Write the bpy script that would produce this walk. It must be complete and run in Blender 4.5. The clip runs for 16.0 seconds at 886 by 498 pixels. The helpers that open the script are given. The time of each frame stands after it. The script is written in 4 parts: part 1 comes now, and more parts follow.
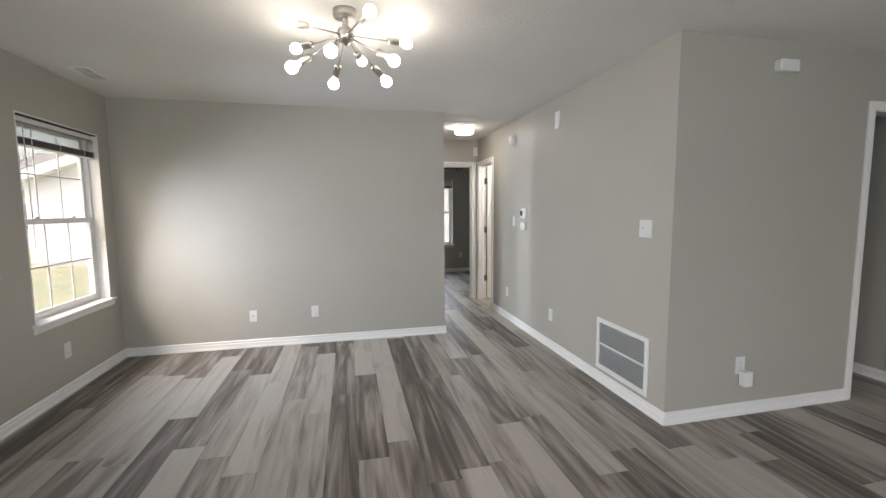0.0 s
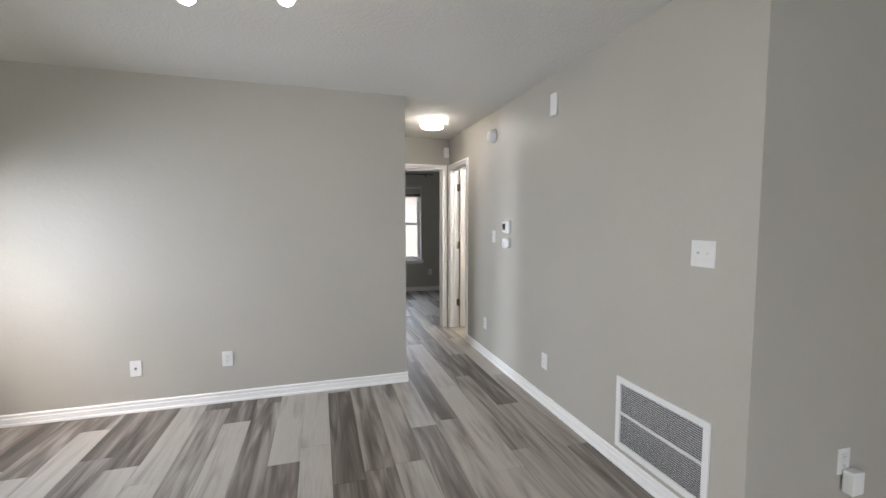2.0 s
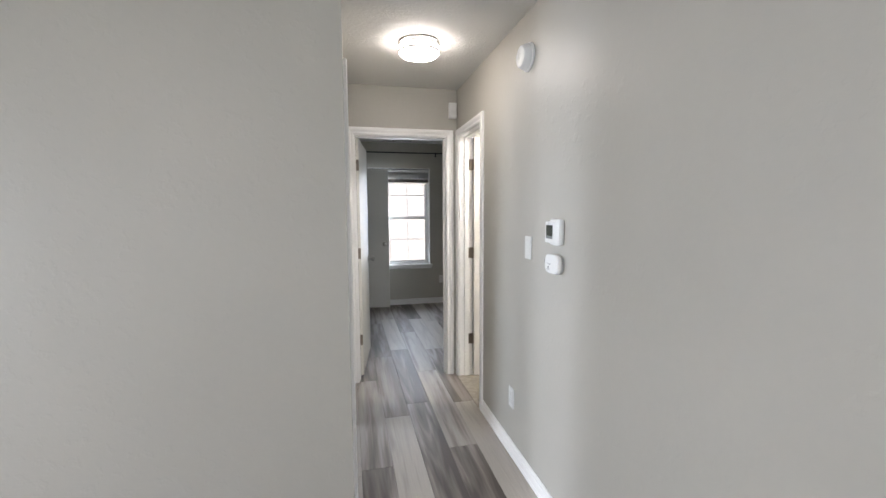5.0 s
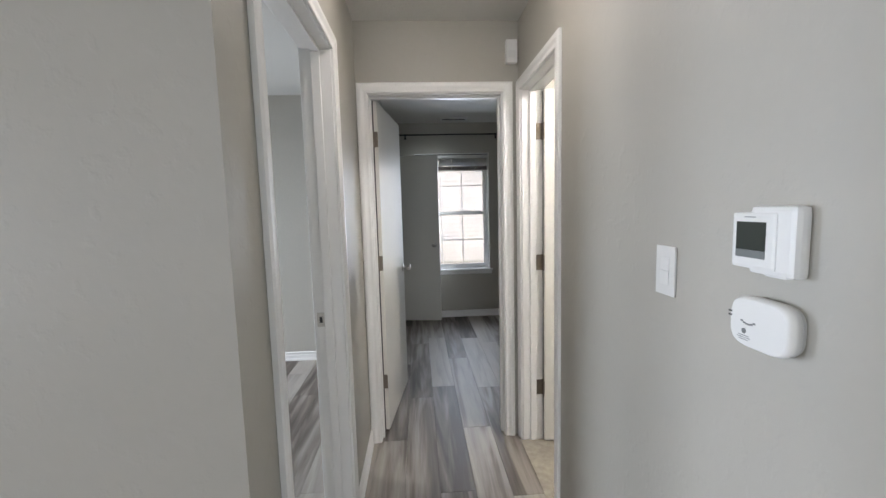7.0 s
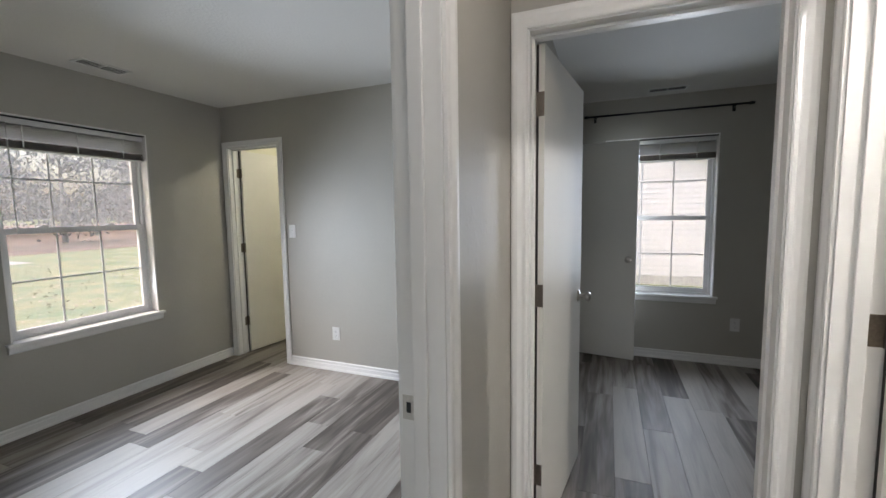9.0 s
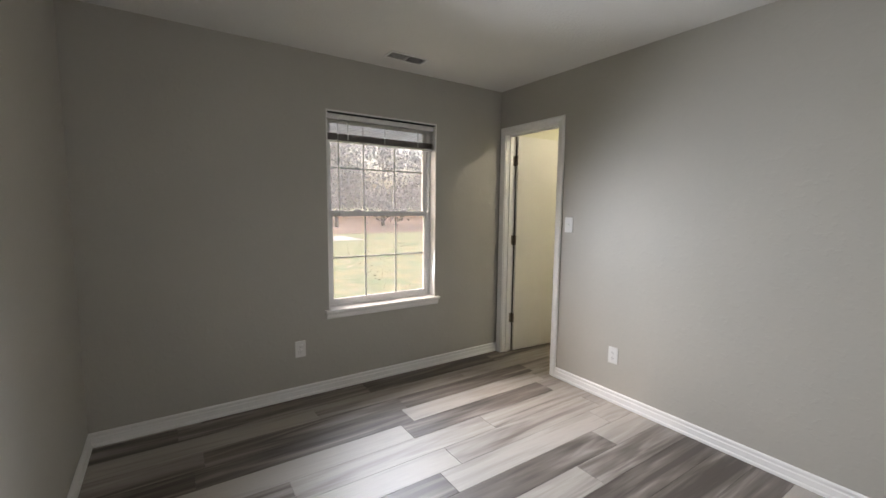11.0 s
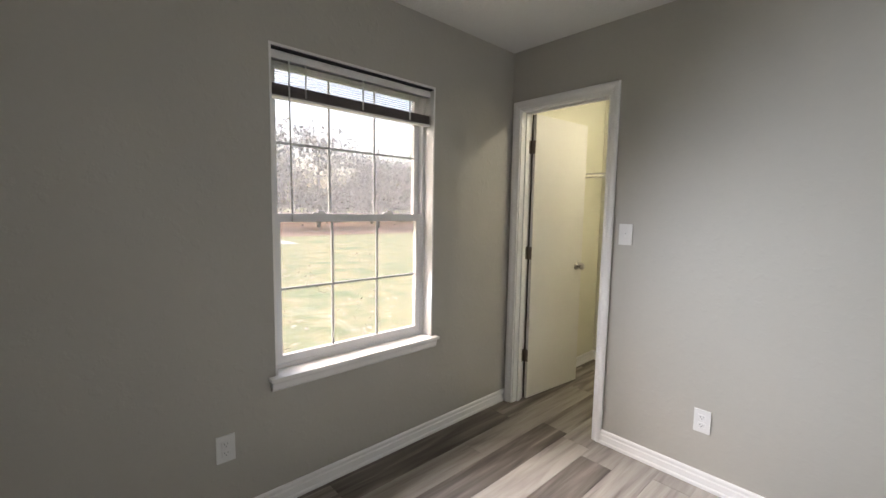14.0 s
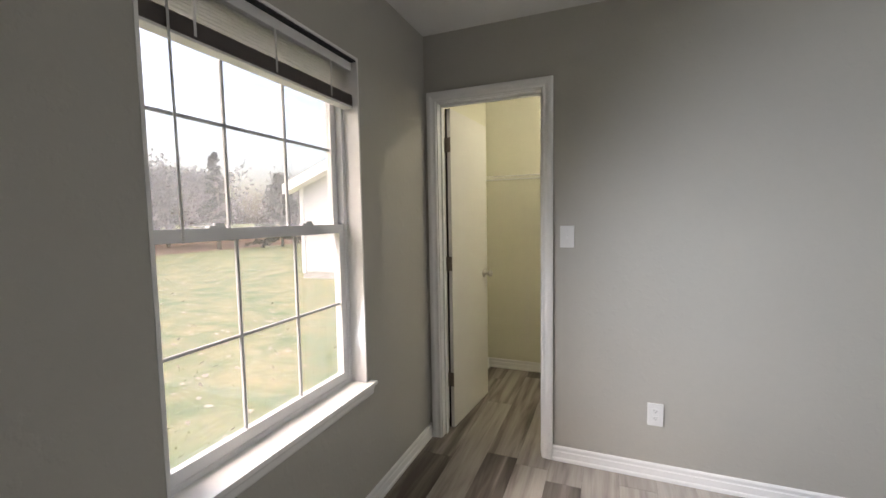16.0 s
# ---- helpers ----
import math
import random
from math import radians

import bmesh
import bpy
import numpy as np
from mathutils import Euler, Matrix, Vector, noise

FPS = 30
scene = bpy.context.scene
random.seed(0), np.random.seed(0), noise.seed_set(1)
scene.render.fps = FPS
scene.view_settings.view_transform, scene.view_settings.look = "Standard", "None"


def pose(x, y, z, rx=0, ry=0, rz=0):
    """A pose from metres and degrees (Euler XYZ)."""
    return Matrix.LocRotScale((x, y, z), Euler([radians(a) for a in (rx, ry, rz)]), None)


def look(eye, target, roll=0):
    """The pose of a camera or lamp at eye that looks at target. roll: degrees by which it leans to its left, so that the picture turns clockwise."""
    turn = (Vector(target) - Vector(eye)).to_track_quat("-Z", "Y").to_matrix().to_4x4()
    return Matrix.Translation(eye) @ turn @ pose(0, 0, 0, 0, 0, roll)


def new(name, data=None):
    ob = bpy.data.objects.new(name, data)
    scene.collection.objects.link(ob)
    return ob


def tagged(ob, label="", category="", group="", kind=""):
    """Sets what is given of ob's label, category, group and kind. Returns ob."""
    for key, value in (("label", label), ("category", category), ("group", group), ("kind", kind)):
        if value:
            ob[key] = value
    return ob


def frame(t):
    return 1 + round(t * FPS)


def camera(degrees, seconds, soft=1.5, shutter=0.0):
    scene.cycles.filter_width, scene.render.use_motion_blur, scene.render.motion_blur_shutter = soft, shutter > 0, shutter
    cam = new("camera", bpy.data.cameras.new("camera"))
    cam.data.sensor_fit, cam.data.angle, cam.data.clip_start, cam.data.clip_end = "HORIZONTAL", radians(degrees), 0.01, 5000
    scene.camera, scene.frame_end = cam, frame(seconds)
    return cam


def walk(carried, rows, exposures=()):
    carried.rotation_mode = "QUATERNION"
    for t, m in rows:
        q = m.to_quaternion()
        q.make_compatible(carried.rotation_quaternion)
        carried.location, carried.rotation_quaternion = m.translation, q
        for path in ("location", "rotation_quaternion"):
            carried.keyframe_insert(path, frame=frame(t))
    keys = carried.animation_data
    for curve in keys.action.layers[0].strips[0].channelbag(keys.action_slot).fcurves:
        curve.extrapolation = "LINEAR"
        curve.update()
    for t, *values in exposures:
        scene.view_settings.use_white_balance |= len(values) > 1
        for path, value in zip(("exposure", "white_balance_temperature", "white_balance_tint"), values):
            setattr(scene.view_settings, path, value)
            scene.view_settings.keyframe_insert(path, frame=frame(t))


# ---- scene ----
cam = camera(94.1, 16.0)
PATH = [
    (0, (0.17, 0.276, 1.396), (0.611, 2.217, 1.205), -0.4),
    (0.5, (0.265, 0.531, 1.398), (0.713, 2.474, 1.241), 0.1),
    (1, (0.345, 0.762, 1.397), (0.802, 2.703, 1.246), 0.1),
    (1.5, (0.411, 1.007, 1.42), (0.934, 2.932, 1.28), 0.1),
    (2, (0.495, 1.271, 1.408), (1.068, 3.182, 1.267), 0.0),
    (2.5, (0.607, 1.539, 1.429), (1.19, 3.446, 1.287), -0.3),
    (3, (0.714, 1.845, 1.434), (1.278, 3.758, 1.291), -0.5),
    (3.5, (0.842, 2.123, 1.445), (1.378, 4.044, 1.285), -0.7),
    (4, (1.0, 2.383, 1.452), (1.491, 4.315, 1.291), -0.9),
    (4.2, (1.049, 2.498, 1.46), (1.542, 4.429, 1.291), -0.5),
    (6.5, (1.445, 3.778, 1.409), (1.664, 5.755, 1.203), -1.3),
    (7, (1.524, 4.007, 1.414), (1.641, 5.993, 1.21), -1.5),
    (7.5, (1.567, 4.25, 1.408), (1.577, 6.241, 1.216), -1.2),
    (8, (1.596, 4.465, 1.416), (1.416, 6.446, 1.205), -1.1),
    (8.3, (1.61, 4.607, 1.425), (1.28, 6.57, 1.238), -1.0),
    (9, (1.536, 4.886, 1.418), (0.795, 6.734, 1.237), -0.8),
    (9.5, (1.446, 5.028, 1.438), (0.348, 6.689, 1.249), -1.0),
    (10, (1.353, 5.164, 1.421), (-0.085, 6.541, 1.232), -0.7),
    (12.3, (0.518, 5.414, 1.373), (-1.176, 6.458, 1.166), 0.9),
    (12.5, (0.474, 5.456, 1.381), (-1.202, 6.526, 1.173), 1.1),
    (13, (0.248, 5.447, 1.381), (-1.352, 6.631, 1.188), 1.5),
    (13.5, (0.057, 5.493, 1.37), (-1.471, 6.771, 1.193), 1.4),
    (14, (-0.141, 5.564, 1.38), (-1.605, 6.914, 1.188), 1.0),
    (14.5, (-0.328, 5.525, 1.364), (-1.704, 6.963, 1.165), 0.6),
    (15, (-0.548, 5.454, 1.386), (-1.811, 6.989, 1.17), -0.2),
    (15.5, (-0.765, 5.498, 1.376), (-1.841, 7.17, 1.162), -0.7),
    (16, (-0.94, 5.575, 1.363), (-1.683, 7.425, 1.218), -1.0),
]
EXPOSURES = [(0.0, 3.35, 6550, 14), (1.5, 3.35, 6500, 15), (2.5, 3.5, 6450, 15), (4.2, 3.65, 6400, 16), (7.0, 3.35, 6300, 15), (8.5, 3.3, 6300, 15), (9.0, 3.2, 6300, 15), (10.2, 3.2, 6800, 17), (12.5, 3.6, 6700, 18), (16.0, 3.27, 6600, 18)]
walk(cam, [(t, look(eye, target, roll)) for t, eye, target, roll in PATH], EXPOSURES)

SKY, SUN, BULB_GLOW, HALL_GLOW, CLOSET_GLOW, BATH_GLOW = 0.042, 0.2, 4.0, 3.1, 40.0, 150.0

# ---- world, sun and sky: a bright overcast day ----
world = bpy.data.worlds.new("overcast_sky")
scene.world = world
world.use_nodes = True
wn = world.node_tree
sky = wn.nodes.new("ShaderNodeTexSky")
sky.sky_type = "NISHITA"
sky.sun_disc = False
sky.sun_elevation = radians(48)
sky.sun_rotation = radians(235)
sky.dust_density = 6.0
sky.air_density = 1.2
wn.nodes["Background"].inputs["Strength"].default_value = SKY
wn.links.new(sky.outputs["Color"], wn.nodes["Background"].inputs["Color"])
sun_data = bpy.data.lights.new("sun", "SUN")
sun_data.energy = SUN
sun_data.angle = radians(25)
sun_data.color = (1.0, 0.96, 0.9)
sun = new("sun", sun_data)
sun.matrix_world = look((-30, -25, 45), (0, 0, 0))


def sky_lamp(at, to, w, h, watts, spread=150):
    """An area lamp added in an opening to stand in for the sky's light."""
    a = bpy.data.lights.new("daylight_fill", "AREA")
    a.shape, a.size, a.size_y, a.energy, a.color = "RECTANGLE", w, h, watts, (0.79, 0.895, 1.0)
    a.spread = radians(spread)
    ob = new("daylight_fill", a)
    ob.matrix_world = look(at, to)
    return ob


sky_lamp((-1.93, 4.0975, 1.30), (-0.93, 4.0975, 1.05), 0.86, 1.05, 2.3, 112)
sky_lamp((-1.93, 6.7025, 1.30), (-0.93, 6.7025, 1.05), 0.86, 1.05, 4.3, 112)
sky_lamp((1.965, 9.185, 1.33), (1.965, 8.185, 1.19), 0.86, 1.25, 1.5, 130)
# added fill lamps in two unseen, assumed openings behind the walk
sky_lamp((1.6, -2.66, 1.2), (1.6, 3, 1.0), 2.3, 2.0, 4.0, 150)
sky_lamp((-2.13, -0.6, 1.3), (0.6, 2.9, 1.15), 1.5, 1.4, 2.6, 125)


# ---- materials ----
def nodes_of(name):
    m = bpy.data.materials.new(name)
    m.use_nodes = True
    nt = m.node_tree
    return m, nt, nt.nodes["Principled BSDF"]


def noise_node(nt, scale, detail=4.0, coords=None, rough=0.55):
    n = nt.nodes.new("ShaderNodeTexNoise")
    n.inputs["Scale"].default_value = scale
    n.inputs["Detail"].default_value = detail
    n.inputs["Roughness"].default_value = rough
    if coords is not None:
        nt.links.new(coords, n.inputs["Vector"])
    return n


def ramp_node(nt, fac, stops):
    r = nt.nodes.new("ShaderNodeValToRGB")
    els = r.color_ramp.elements
    while len(els) < len(stops):
        els.new(0.5)
    for e, (p, c) in zip(els, stops):
        e.position, e.color = p, (*c, 1)
    nt.links.new(fac, r.inputs["Fac"])
    return r


def mixed(nt, kind, fac, a, b):
    m = nt.nodes.new("ShaderNodeMix")
    m.data_type, m.blend_type = "RGBA", kind
    for sock, v in ((m.inputs[0], fac), (m.inputs[6], a), (m.inputs[7], b)):
        if hasattr(v, "is_linked"):
            nt.links.new(v, sock)
        else:
            sock.default_value = v
    return m.outputs[2]


def bump_node(nt, bsdf, height, strength, distance):
    b = nt.nodes.new("ShaderNodeBump")
    b.inputs["Strength"].default_value = strength
    b.inputs["Distance"].default_value = distance
    nt.links.new(height, b.inputs["Height"])
    nt.links.new(b.outputs["Normal"], bsdf.inputs["Normal"])


def painted(name, colour, rough=0.5, vary=0.06, bump=0.0, bump_scale=60.0, big=1.3):
    """Paint: faint mottling at two scales, and a roller or spray relief."""
    m, nt, p = nodes_of(name)
    co = nt.nodes.new("ShaderNodeTexCoord").outputs["Object"]
    a = noise_node(nt, big, 3, co)
    b = noise_node(nt, 35, 3, co)
    lo = tuple(c * (1 - vary) for c in colour)
    hi = tuple(min(0.9, c * (1 + vary)) for c in colour)
    col = ramp_node(nt, a.outputs["Fac"], [(0.3, lo), (0.7, hi)]).outputs["Color"]
    fine = ramp_node(nt, b.outputs["Fac"], [(0.3, (0.98,) * 3), (0.7, (1.0,) * 3)]).outputs["Color"]
    nt.links.new(mixed(nt, "MULTIPLY", 1.0, col, fine), p.inputs["Base Color"])
    rr = nt.nodes.new("ShaderNodeMapRange")
    rr.inputs["To Min"].default_value, rr.inputs["To Max"].default_value = rough - 0.06, rough + 0.08
    nt.links.new(b.outputs["Fac"], rr.inputs["Value"])
    nt.links.new(rr.outputs["Result"], p.inputs["Roughness"])
    if bump:
        h = noise_node(nt, bump_scale, 2, co)
        bump_node(nt, p, h.outputs["Fac"], bump, 0.004)
    return m


def wall_paint(name, colour):
    """Rolled paint over orange-peel plaster with scattered flattened splashes."""
    m = painted(name, colour, 0.48, 0.03)
    nt = m.node_tree
    p = nt.nodes["Principled BSDF"]
    co = nt.nodes.new("ShaderNodeTexCoord").outputs["Object"]
    peel = noise_node(nt, 55, 2, co)
    blob = noise_node(nt, 24, 3, co)
    flat = ramp_node(nt, blob.outputs["Fac"], [(0.56, (0, 0, 0)), (0.66, (1, 1, 1))])
    h = mixed(nt, "ADD", 0.9, peel.outputs["Color"], flat.outputs["Color"])
    bump_node(nt, p, h, 0.13, 0.004)
    return m


def knockdown(name, colour):
    """Sprayed ceiling: flattened blobs of plaster."""
    m, nt, p = nodes_of(name)
    co = nt.nodes.new("ShaderNodeTexCoord").outputs["Object"]
    h = noise_node(nt, 55, 3, co)
    flat = ramp_node(nt, h.outputs["Fac"], [(0.46, (0, 0, 0)), (0.58, (1, 1, 1))])
    v = noise_node(nt, 1.1, 2, co)
    col = ramp_node(nt, v.outputs["Fac"], [(0.3, tuple(c * 0.95 for c in colour)), (0.7, colour)])
    nt.links.new(col.outputs["Color"], p.inputs["Base Color"])
    p.inputs["Roughness"].default_value = 0.75
    bump_node(nt, p, flat.outputs["Color"], 0.25, 0.004)
    return m


def metal(name, colour, rough=0.3):
    m, nt, p = nodes_of(name)
    co = nt.nodes.new("ShaderNodeTexCoord").outputs["Object"]
    n = noise_node(nt, 140, 2, co)
    c = ramp_node(nt, n.outputs["Fac"], [(0.3, tuple(0.8 * k for k in colour)), (0.7, colour)])
    nt.links.new(c.outputs["Color"], p.inputs["Base Color"])
    p.inputs["Metallic"].default_value = 1.0
    p.inputs["Roughness"].default_value = rough
    return m


def glowing(name, colour, strength):
    m, nt, p = nodes_of(name)
    p.inputs["Base Color"].default_value = (0.9, 0.9, 0.88, 1)
    p.inputs["Emission Color"].default_value = (*colour, 1)
    p.inputs["Emission Strength"].default_value = strength
    return m


def plank_wood(name, joined):
    """Grey vinyl plank: each board its own tone, with long streaks of grain."""
    m, nt, p = nodes_of(name)
    tc = nt.nodes.new("ShaderNodeTexCoord").outputs["Object"]
    if joined:
        rnd = nt.nodes.new("ShaderNodeNewGeometry").outputs["Random Per Island"]
    else:
        rnd = nt.nodes.new("ShaderNodeObjectInfo").outputs["Random"]
    shift = nt.nodes.new("ShaderNodeMath")
    shift.operation = "MULTIPLY"
    shift.inputs[1].default_value = 57.0
    nt.links.new(rnd, shift.inputs[0])
    comb = nt.nodes.new("ShaderNodeCombineXYZ")
    nt.links.new(shift.outputs[0], comb.inputs["X"])
    nt.links.new(shift.outputs[0], comb.inputs["Y"])
    add = nt.nodes.new("ShaderNodeVectorMath")
    nt.links.new(tc, add.inputs[0])
    nt.links.new(comb.outputs[0], add.inputs[1])

    def stretched(sx, sy):
        mp = nt.nodes.new("ShaderNodeMapping")
        mp.inputs["Scale"].default_value = (sx, sy, 1)
        nt.links.new(add.outputs[0], mp.inputs["Vector"])
        return mp.outputs[0]

    broad = noise_node(nt, 1.0, 2, stretched(11, 0.9))
    streak = noise_node(nt, 1.0, 4, stretched(20, 1.1), 0.6)
    fine = noise_node(nt, 1.0, 4, stretched(190, 6), 0.6)
    broad.inputs["Distortion"].default_value = 1.1
    streak.inputs["Distortion"].default_value = 0.7
    # the tone of the board, pushed up and down along its streaks
    t1 = nt.nodes.new("ShaderNodeMath")
    t1.operation = "MULTIPLY_ADD"
    t1.inputs[1].default_value, t1.inputs[2].default_value = 1.7, -0.75
    nt.links.new(broad.outputs["Fac"], t1.inputs[0])
    t2 = nt.nodes.new("ShaderNodeMath")
    t2.operation = "MULTIPLY_ADD"
    t2.inputs[1].default_value, t2.inputs[2].default_value = 0.95, -0.46
    nt.links.new(streak.outputs["Fac"], t2.inputs[0])
    s1 = nt.nodes.new("ShaderNodeMath")
    nt.links.new(t1.outputs[0], s1.inputs[0])
    nt.links.new(t2.outputs[0], s1.inputs[1])
    s2 = nt.nodes.new("ShaderNodeMath")
    nt.links.new(s1.outputs[0], s2.inputs[0])
    nt.links.new(rnd, s2.inputs[1])
    tone = ramp_node(nt, s2.outputs[0], [(0.0, (0.085, 0.068, 0.056)), (0.30, (0.176, 0.149, 0.127)),
                                         (0.60, (0.325, 0.291, 0.256)), (1.0, (0.435, 0.400, 0.355))])
    grain = ramp_node(nt, fine.outputs["Fac"], [(0.3, (0.88,) * 3), (0.62, (1, 1, 1))])
    nt.links.new(mixed(nt, "MULTIPLY", 1.0, tone.outputs["Color"], grain.outputs["Color"]), p.inputs["Base Color"])
    rr = nt.nodes.new("ShaderNodeMapRange")
    rr.inputs["To Min"].default_value, rr.inputs["To Max"].default_value = 0.42, 0.56
    nt.links.new(streak.outputs["Fac"], rr.inputs["Value"])
    nt.links.new(rr.outputs["Result"], p.inputs["Roughness"])
    bump_node(nt, p, fine.outputs["Fac"], 0.12, 0.001)
    return m


def two_tone(name, a, b, scale, rough=0.9, detail=6, mid=0.5, spread=0.18):
    m, nt, p = nodes_of(name)
    co = nt.nodes.new("ShaderNodeTexCoord").outputs["Object"]
    n1 = noise_node(nt, scale, detail, co)
    n2 = noise_node(nt, scale * 9, 3, co)
    c = ramp_node(nt, n1.outputs["Fac"], [(mid - spread, a), (mid + spread, b)])
    f = ramp_node(nt, n2.outputs["Fac"], [(0.3, (0.7,) * 3), (0.7, (1.0,) * 3)])
    nt.links.new(mixed(nt, "MULTIPLY", 1.0, c.outputs["Color"], f.outputs["Color"]), p.inputs["Base Color"])
    p.inputs["Roughness"].default_value = rough
    return m


# strength of the film that paints glare over the view outside
HAZE = 0.085


def clear_glass(name):
    """Clear glass with a thin uneven translucent film that paints window glare and haze."""
    m, nt, p = nodes_of(name)
    out = nt.nodes["Material Output"]
    tr = nt.nodes.new("ShaderNodeBsdfTransparent")
    gl = nt.nodes.new("ShaderNodeBsdfGlossy")
    gl.inputs["Roughness"].default_value = 0.02
    mx = nt.nodes.new("ShaderNodeMixShader")
    mx.inputs[0].default_value = 0.045
    film = nt.nodes.new("ShaderNodeBsdfTranslucent")
    film.inputs["Color"].default_value = (0.85, 0.87, 0.92, 1)
    co = nt.nodes.new("ShaderNodeTexCoord").outputs["Object"]
    veil = nt.nodes.new("ShaderNodeMapRange")
    veil.inputs["To Min"].default_value, veil.inputs["To Max"].default_value = HAZE * 0.8, HAZE * 1.2
    nt.links.new(noise_node(nt, 3.0, 3, co).outputs["Fac"], veil.inputs["Value"])
    veiled = nt.nodes.new("ShaderNodeMixShader")
    nt.links.new(veil.outputs["Result"], veiled.inputs[0])
    nt.links.new(tr.outputs[0], veiled.inputs[1])
    nt.links.new(film.outputs[0], veiled.inputs[2])
    nt.links.new(veiled.outputs[0], mx.inputs[1])
    nt.links.new(gl.outputs[0], mx.inputs[2])
    nt.links.new(mx.outputs[0], out.inputs["Surface"])
    return m


GREIGE = wall_paint("greige_wall_paint", (0.437, 0.418, 0.370))
CREAM = painted("cream_closet_paint", (0.72, 0.70, 0.56), 0.55, 0.03, 0.2, 75)
CEIL = knockdown("white_sprayed_ceiling", (0.74, 0.73, 0.70))
TRIM = painted("white_semigloss_trim", (0.84, 0.83, 0.81), 0.36, 0.012)
DOORW = painted("white_door_paint", (0.74, 0.72, 0.66), 0.50, 0.04, 0.08, 25)
VINYL = painted("white_window_vinyl", (0.80, 0.80, 0.80), 0.35, 0.02)
PLASTIC = painted("white_plastic", (0.78, 0.78, 0.76), 0.35, 0.02)
PLATE = painted("white_plate_plastic", (0.74, 0.74, 0.72), 0.3, 0.02)
SLAT = painted("white_blind_slat", (0.72, 0.71, 0.69), 0.4, 0.03)
# white slats darkened: the shade of the gathered stack put into colour
SHADED_SLAT = painted("shaded_gathered_slats", (0.19, 0.165, 0.15), 0.5, 0.1)
DARK = painted("dark_recess", (0.02, 0.02, 0.022), 0.6, 0.1)
DUCT = painted("grey_duct_shadow", (0.22, 0.22, 0.225), 0.6, 0.1)
LCD = painted("grey_green_display", (0.035, 0.042, 0.035), 0.2, 0.05)
LCDBAR = painted("grey_display_bar", (0.17, 0.18, 0.18), 0.3, 0.05)
NICKEL = metal("brushed_nickel", (0.62, 0.59, 0.55), 0.28)
HINGE = metal("satin_hinge_metal", (0.27, 0.23, 0.19), 0.38)
BLACK = painted("black_rod_paint", (0.012, 0.012, 0.013), 0.4, 0.1)
BULB = glowing("lit_bulb", (1.0, 0.92, 0.80), BULB_GLOW)
CLOSET_BULB = glowing("lit_closet_bulb", (1.0, 0.96, 0.76), CLOSET_GLOW)
BATH_BULB = glowing("lit_side_room_bulb", (1.0, 0.97, 0.90), BATH_GLOW)
# grilles greyed against the white vinyl to paint their backlit shade
MUNTIN = painted("backlit_grey_grille", (0.58, 0.58, 0.59), 0.5, 0.04)
# shade of the gap between jamb and leaf, as a dark colour
GAP_SHADE = painted("dark_door_gap_shade", (0.030, 0.026, 0.022), 0.6, 0.15)
DIFFUSER = glowing("lit_diffuser", (1.0, 0.93, 0.84), HALL_GLOW)
PANE = clear_glass("window_glass")
PLANK = plank_wood("grey_vinyl_plank", False)
PLANKS = plank_wood("grey_vinyl_planks_far", True)
SUBFLOOR = painted("dark_joint", (0.045, 0.04, 0.036), 0.8, 0.1)
LAWN = two_tone("lawn_ground", (0.070, 0.135, 0.028), (0.28, 0.25, 0.10), 1.8)
BLADE = two_tone("grass_blade", (0.18, 0.27, 0.08), (0.40, 0.38, 0.19), 0.8)
LITTER = two_tone("fallen_leaf_litter", (0.13, 0.055, 0.03), (0.24, 0.15, 0.09), 0.3)
PALE = two_tone("pale_mottled_grey", (0.42, 0.40, 0.37), (0.55, 0.53, 0.5), 1.5)
LEAFDRY = two_tone("dry_leaf", (0.30, 0.24, 0.14), (0.5, 0.45, 0.34), 2.0)
# bark and foliage paled towards grey: distance haze put into their colour
BARK = two_tone("hazed_grey_bark", (0.34, 0.32, 0.29), (0.44, 0.42, 0.39), 6)
FOLIAGE = two_tone("hazed_grey_green_foliage", (0.27, 0.265, 0.255), (0.38, 0.375, 0.365), 1.2)
NEEDLE = two_tone("dark_conifer_needles", (0.10, 0.115, 0.10), (0.17, 0.185, 0.165), 2)
SIDING = painted("white_vinyl_siding", (0.64, 0.63, 0.63), 0.5, 0.04)
LAVENDER = painted("lavender_grey_siding", (0.42, 0.41, 0.47), 0.6, 0.05)
BEIGE = two_tone("beige_tile", (0.36, 0.32, 0.26), (0.44, 0.40, 0.33), 3, 0.4)
SHINGLE = two_tone("grey_roof_shingle", (0.10, 0.095, 0.09), (0.19, 0.18, 0.17), 4)


# ---- mesh helpers ----
def box(bm, x0, x1, y0, y1, z0, z1, m=None):
    v = [Vector((x, y, z)) for z in (z0, z1) for y in (y0, y1) for x in (x0, x1)]
    vs = [bm.verts.new(m @ p if m else p) for p in v]
    for f in ((0, 2, 3, 1), (4, 5, 7, 6), (0, 1, 5, 4), (1, 3, 7, 5), (3, 2, 6, 7), (2, 0, 4, 6)):
        bm.faces.new([vs[i] for i in f])
    return bm


def boxes(*specs, bevel=0.0):
    bm = bmesh.new()
    for s in specs:
        box(bm, *s)
    if bevel:
        bmesh.ops.bevel(bm, geom=bm.edges[:], offset=bevel, segments=2, affect="EDGES", profile=0.6)
    return bm


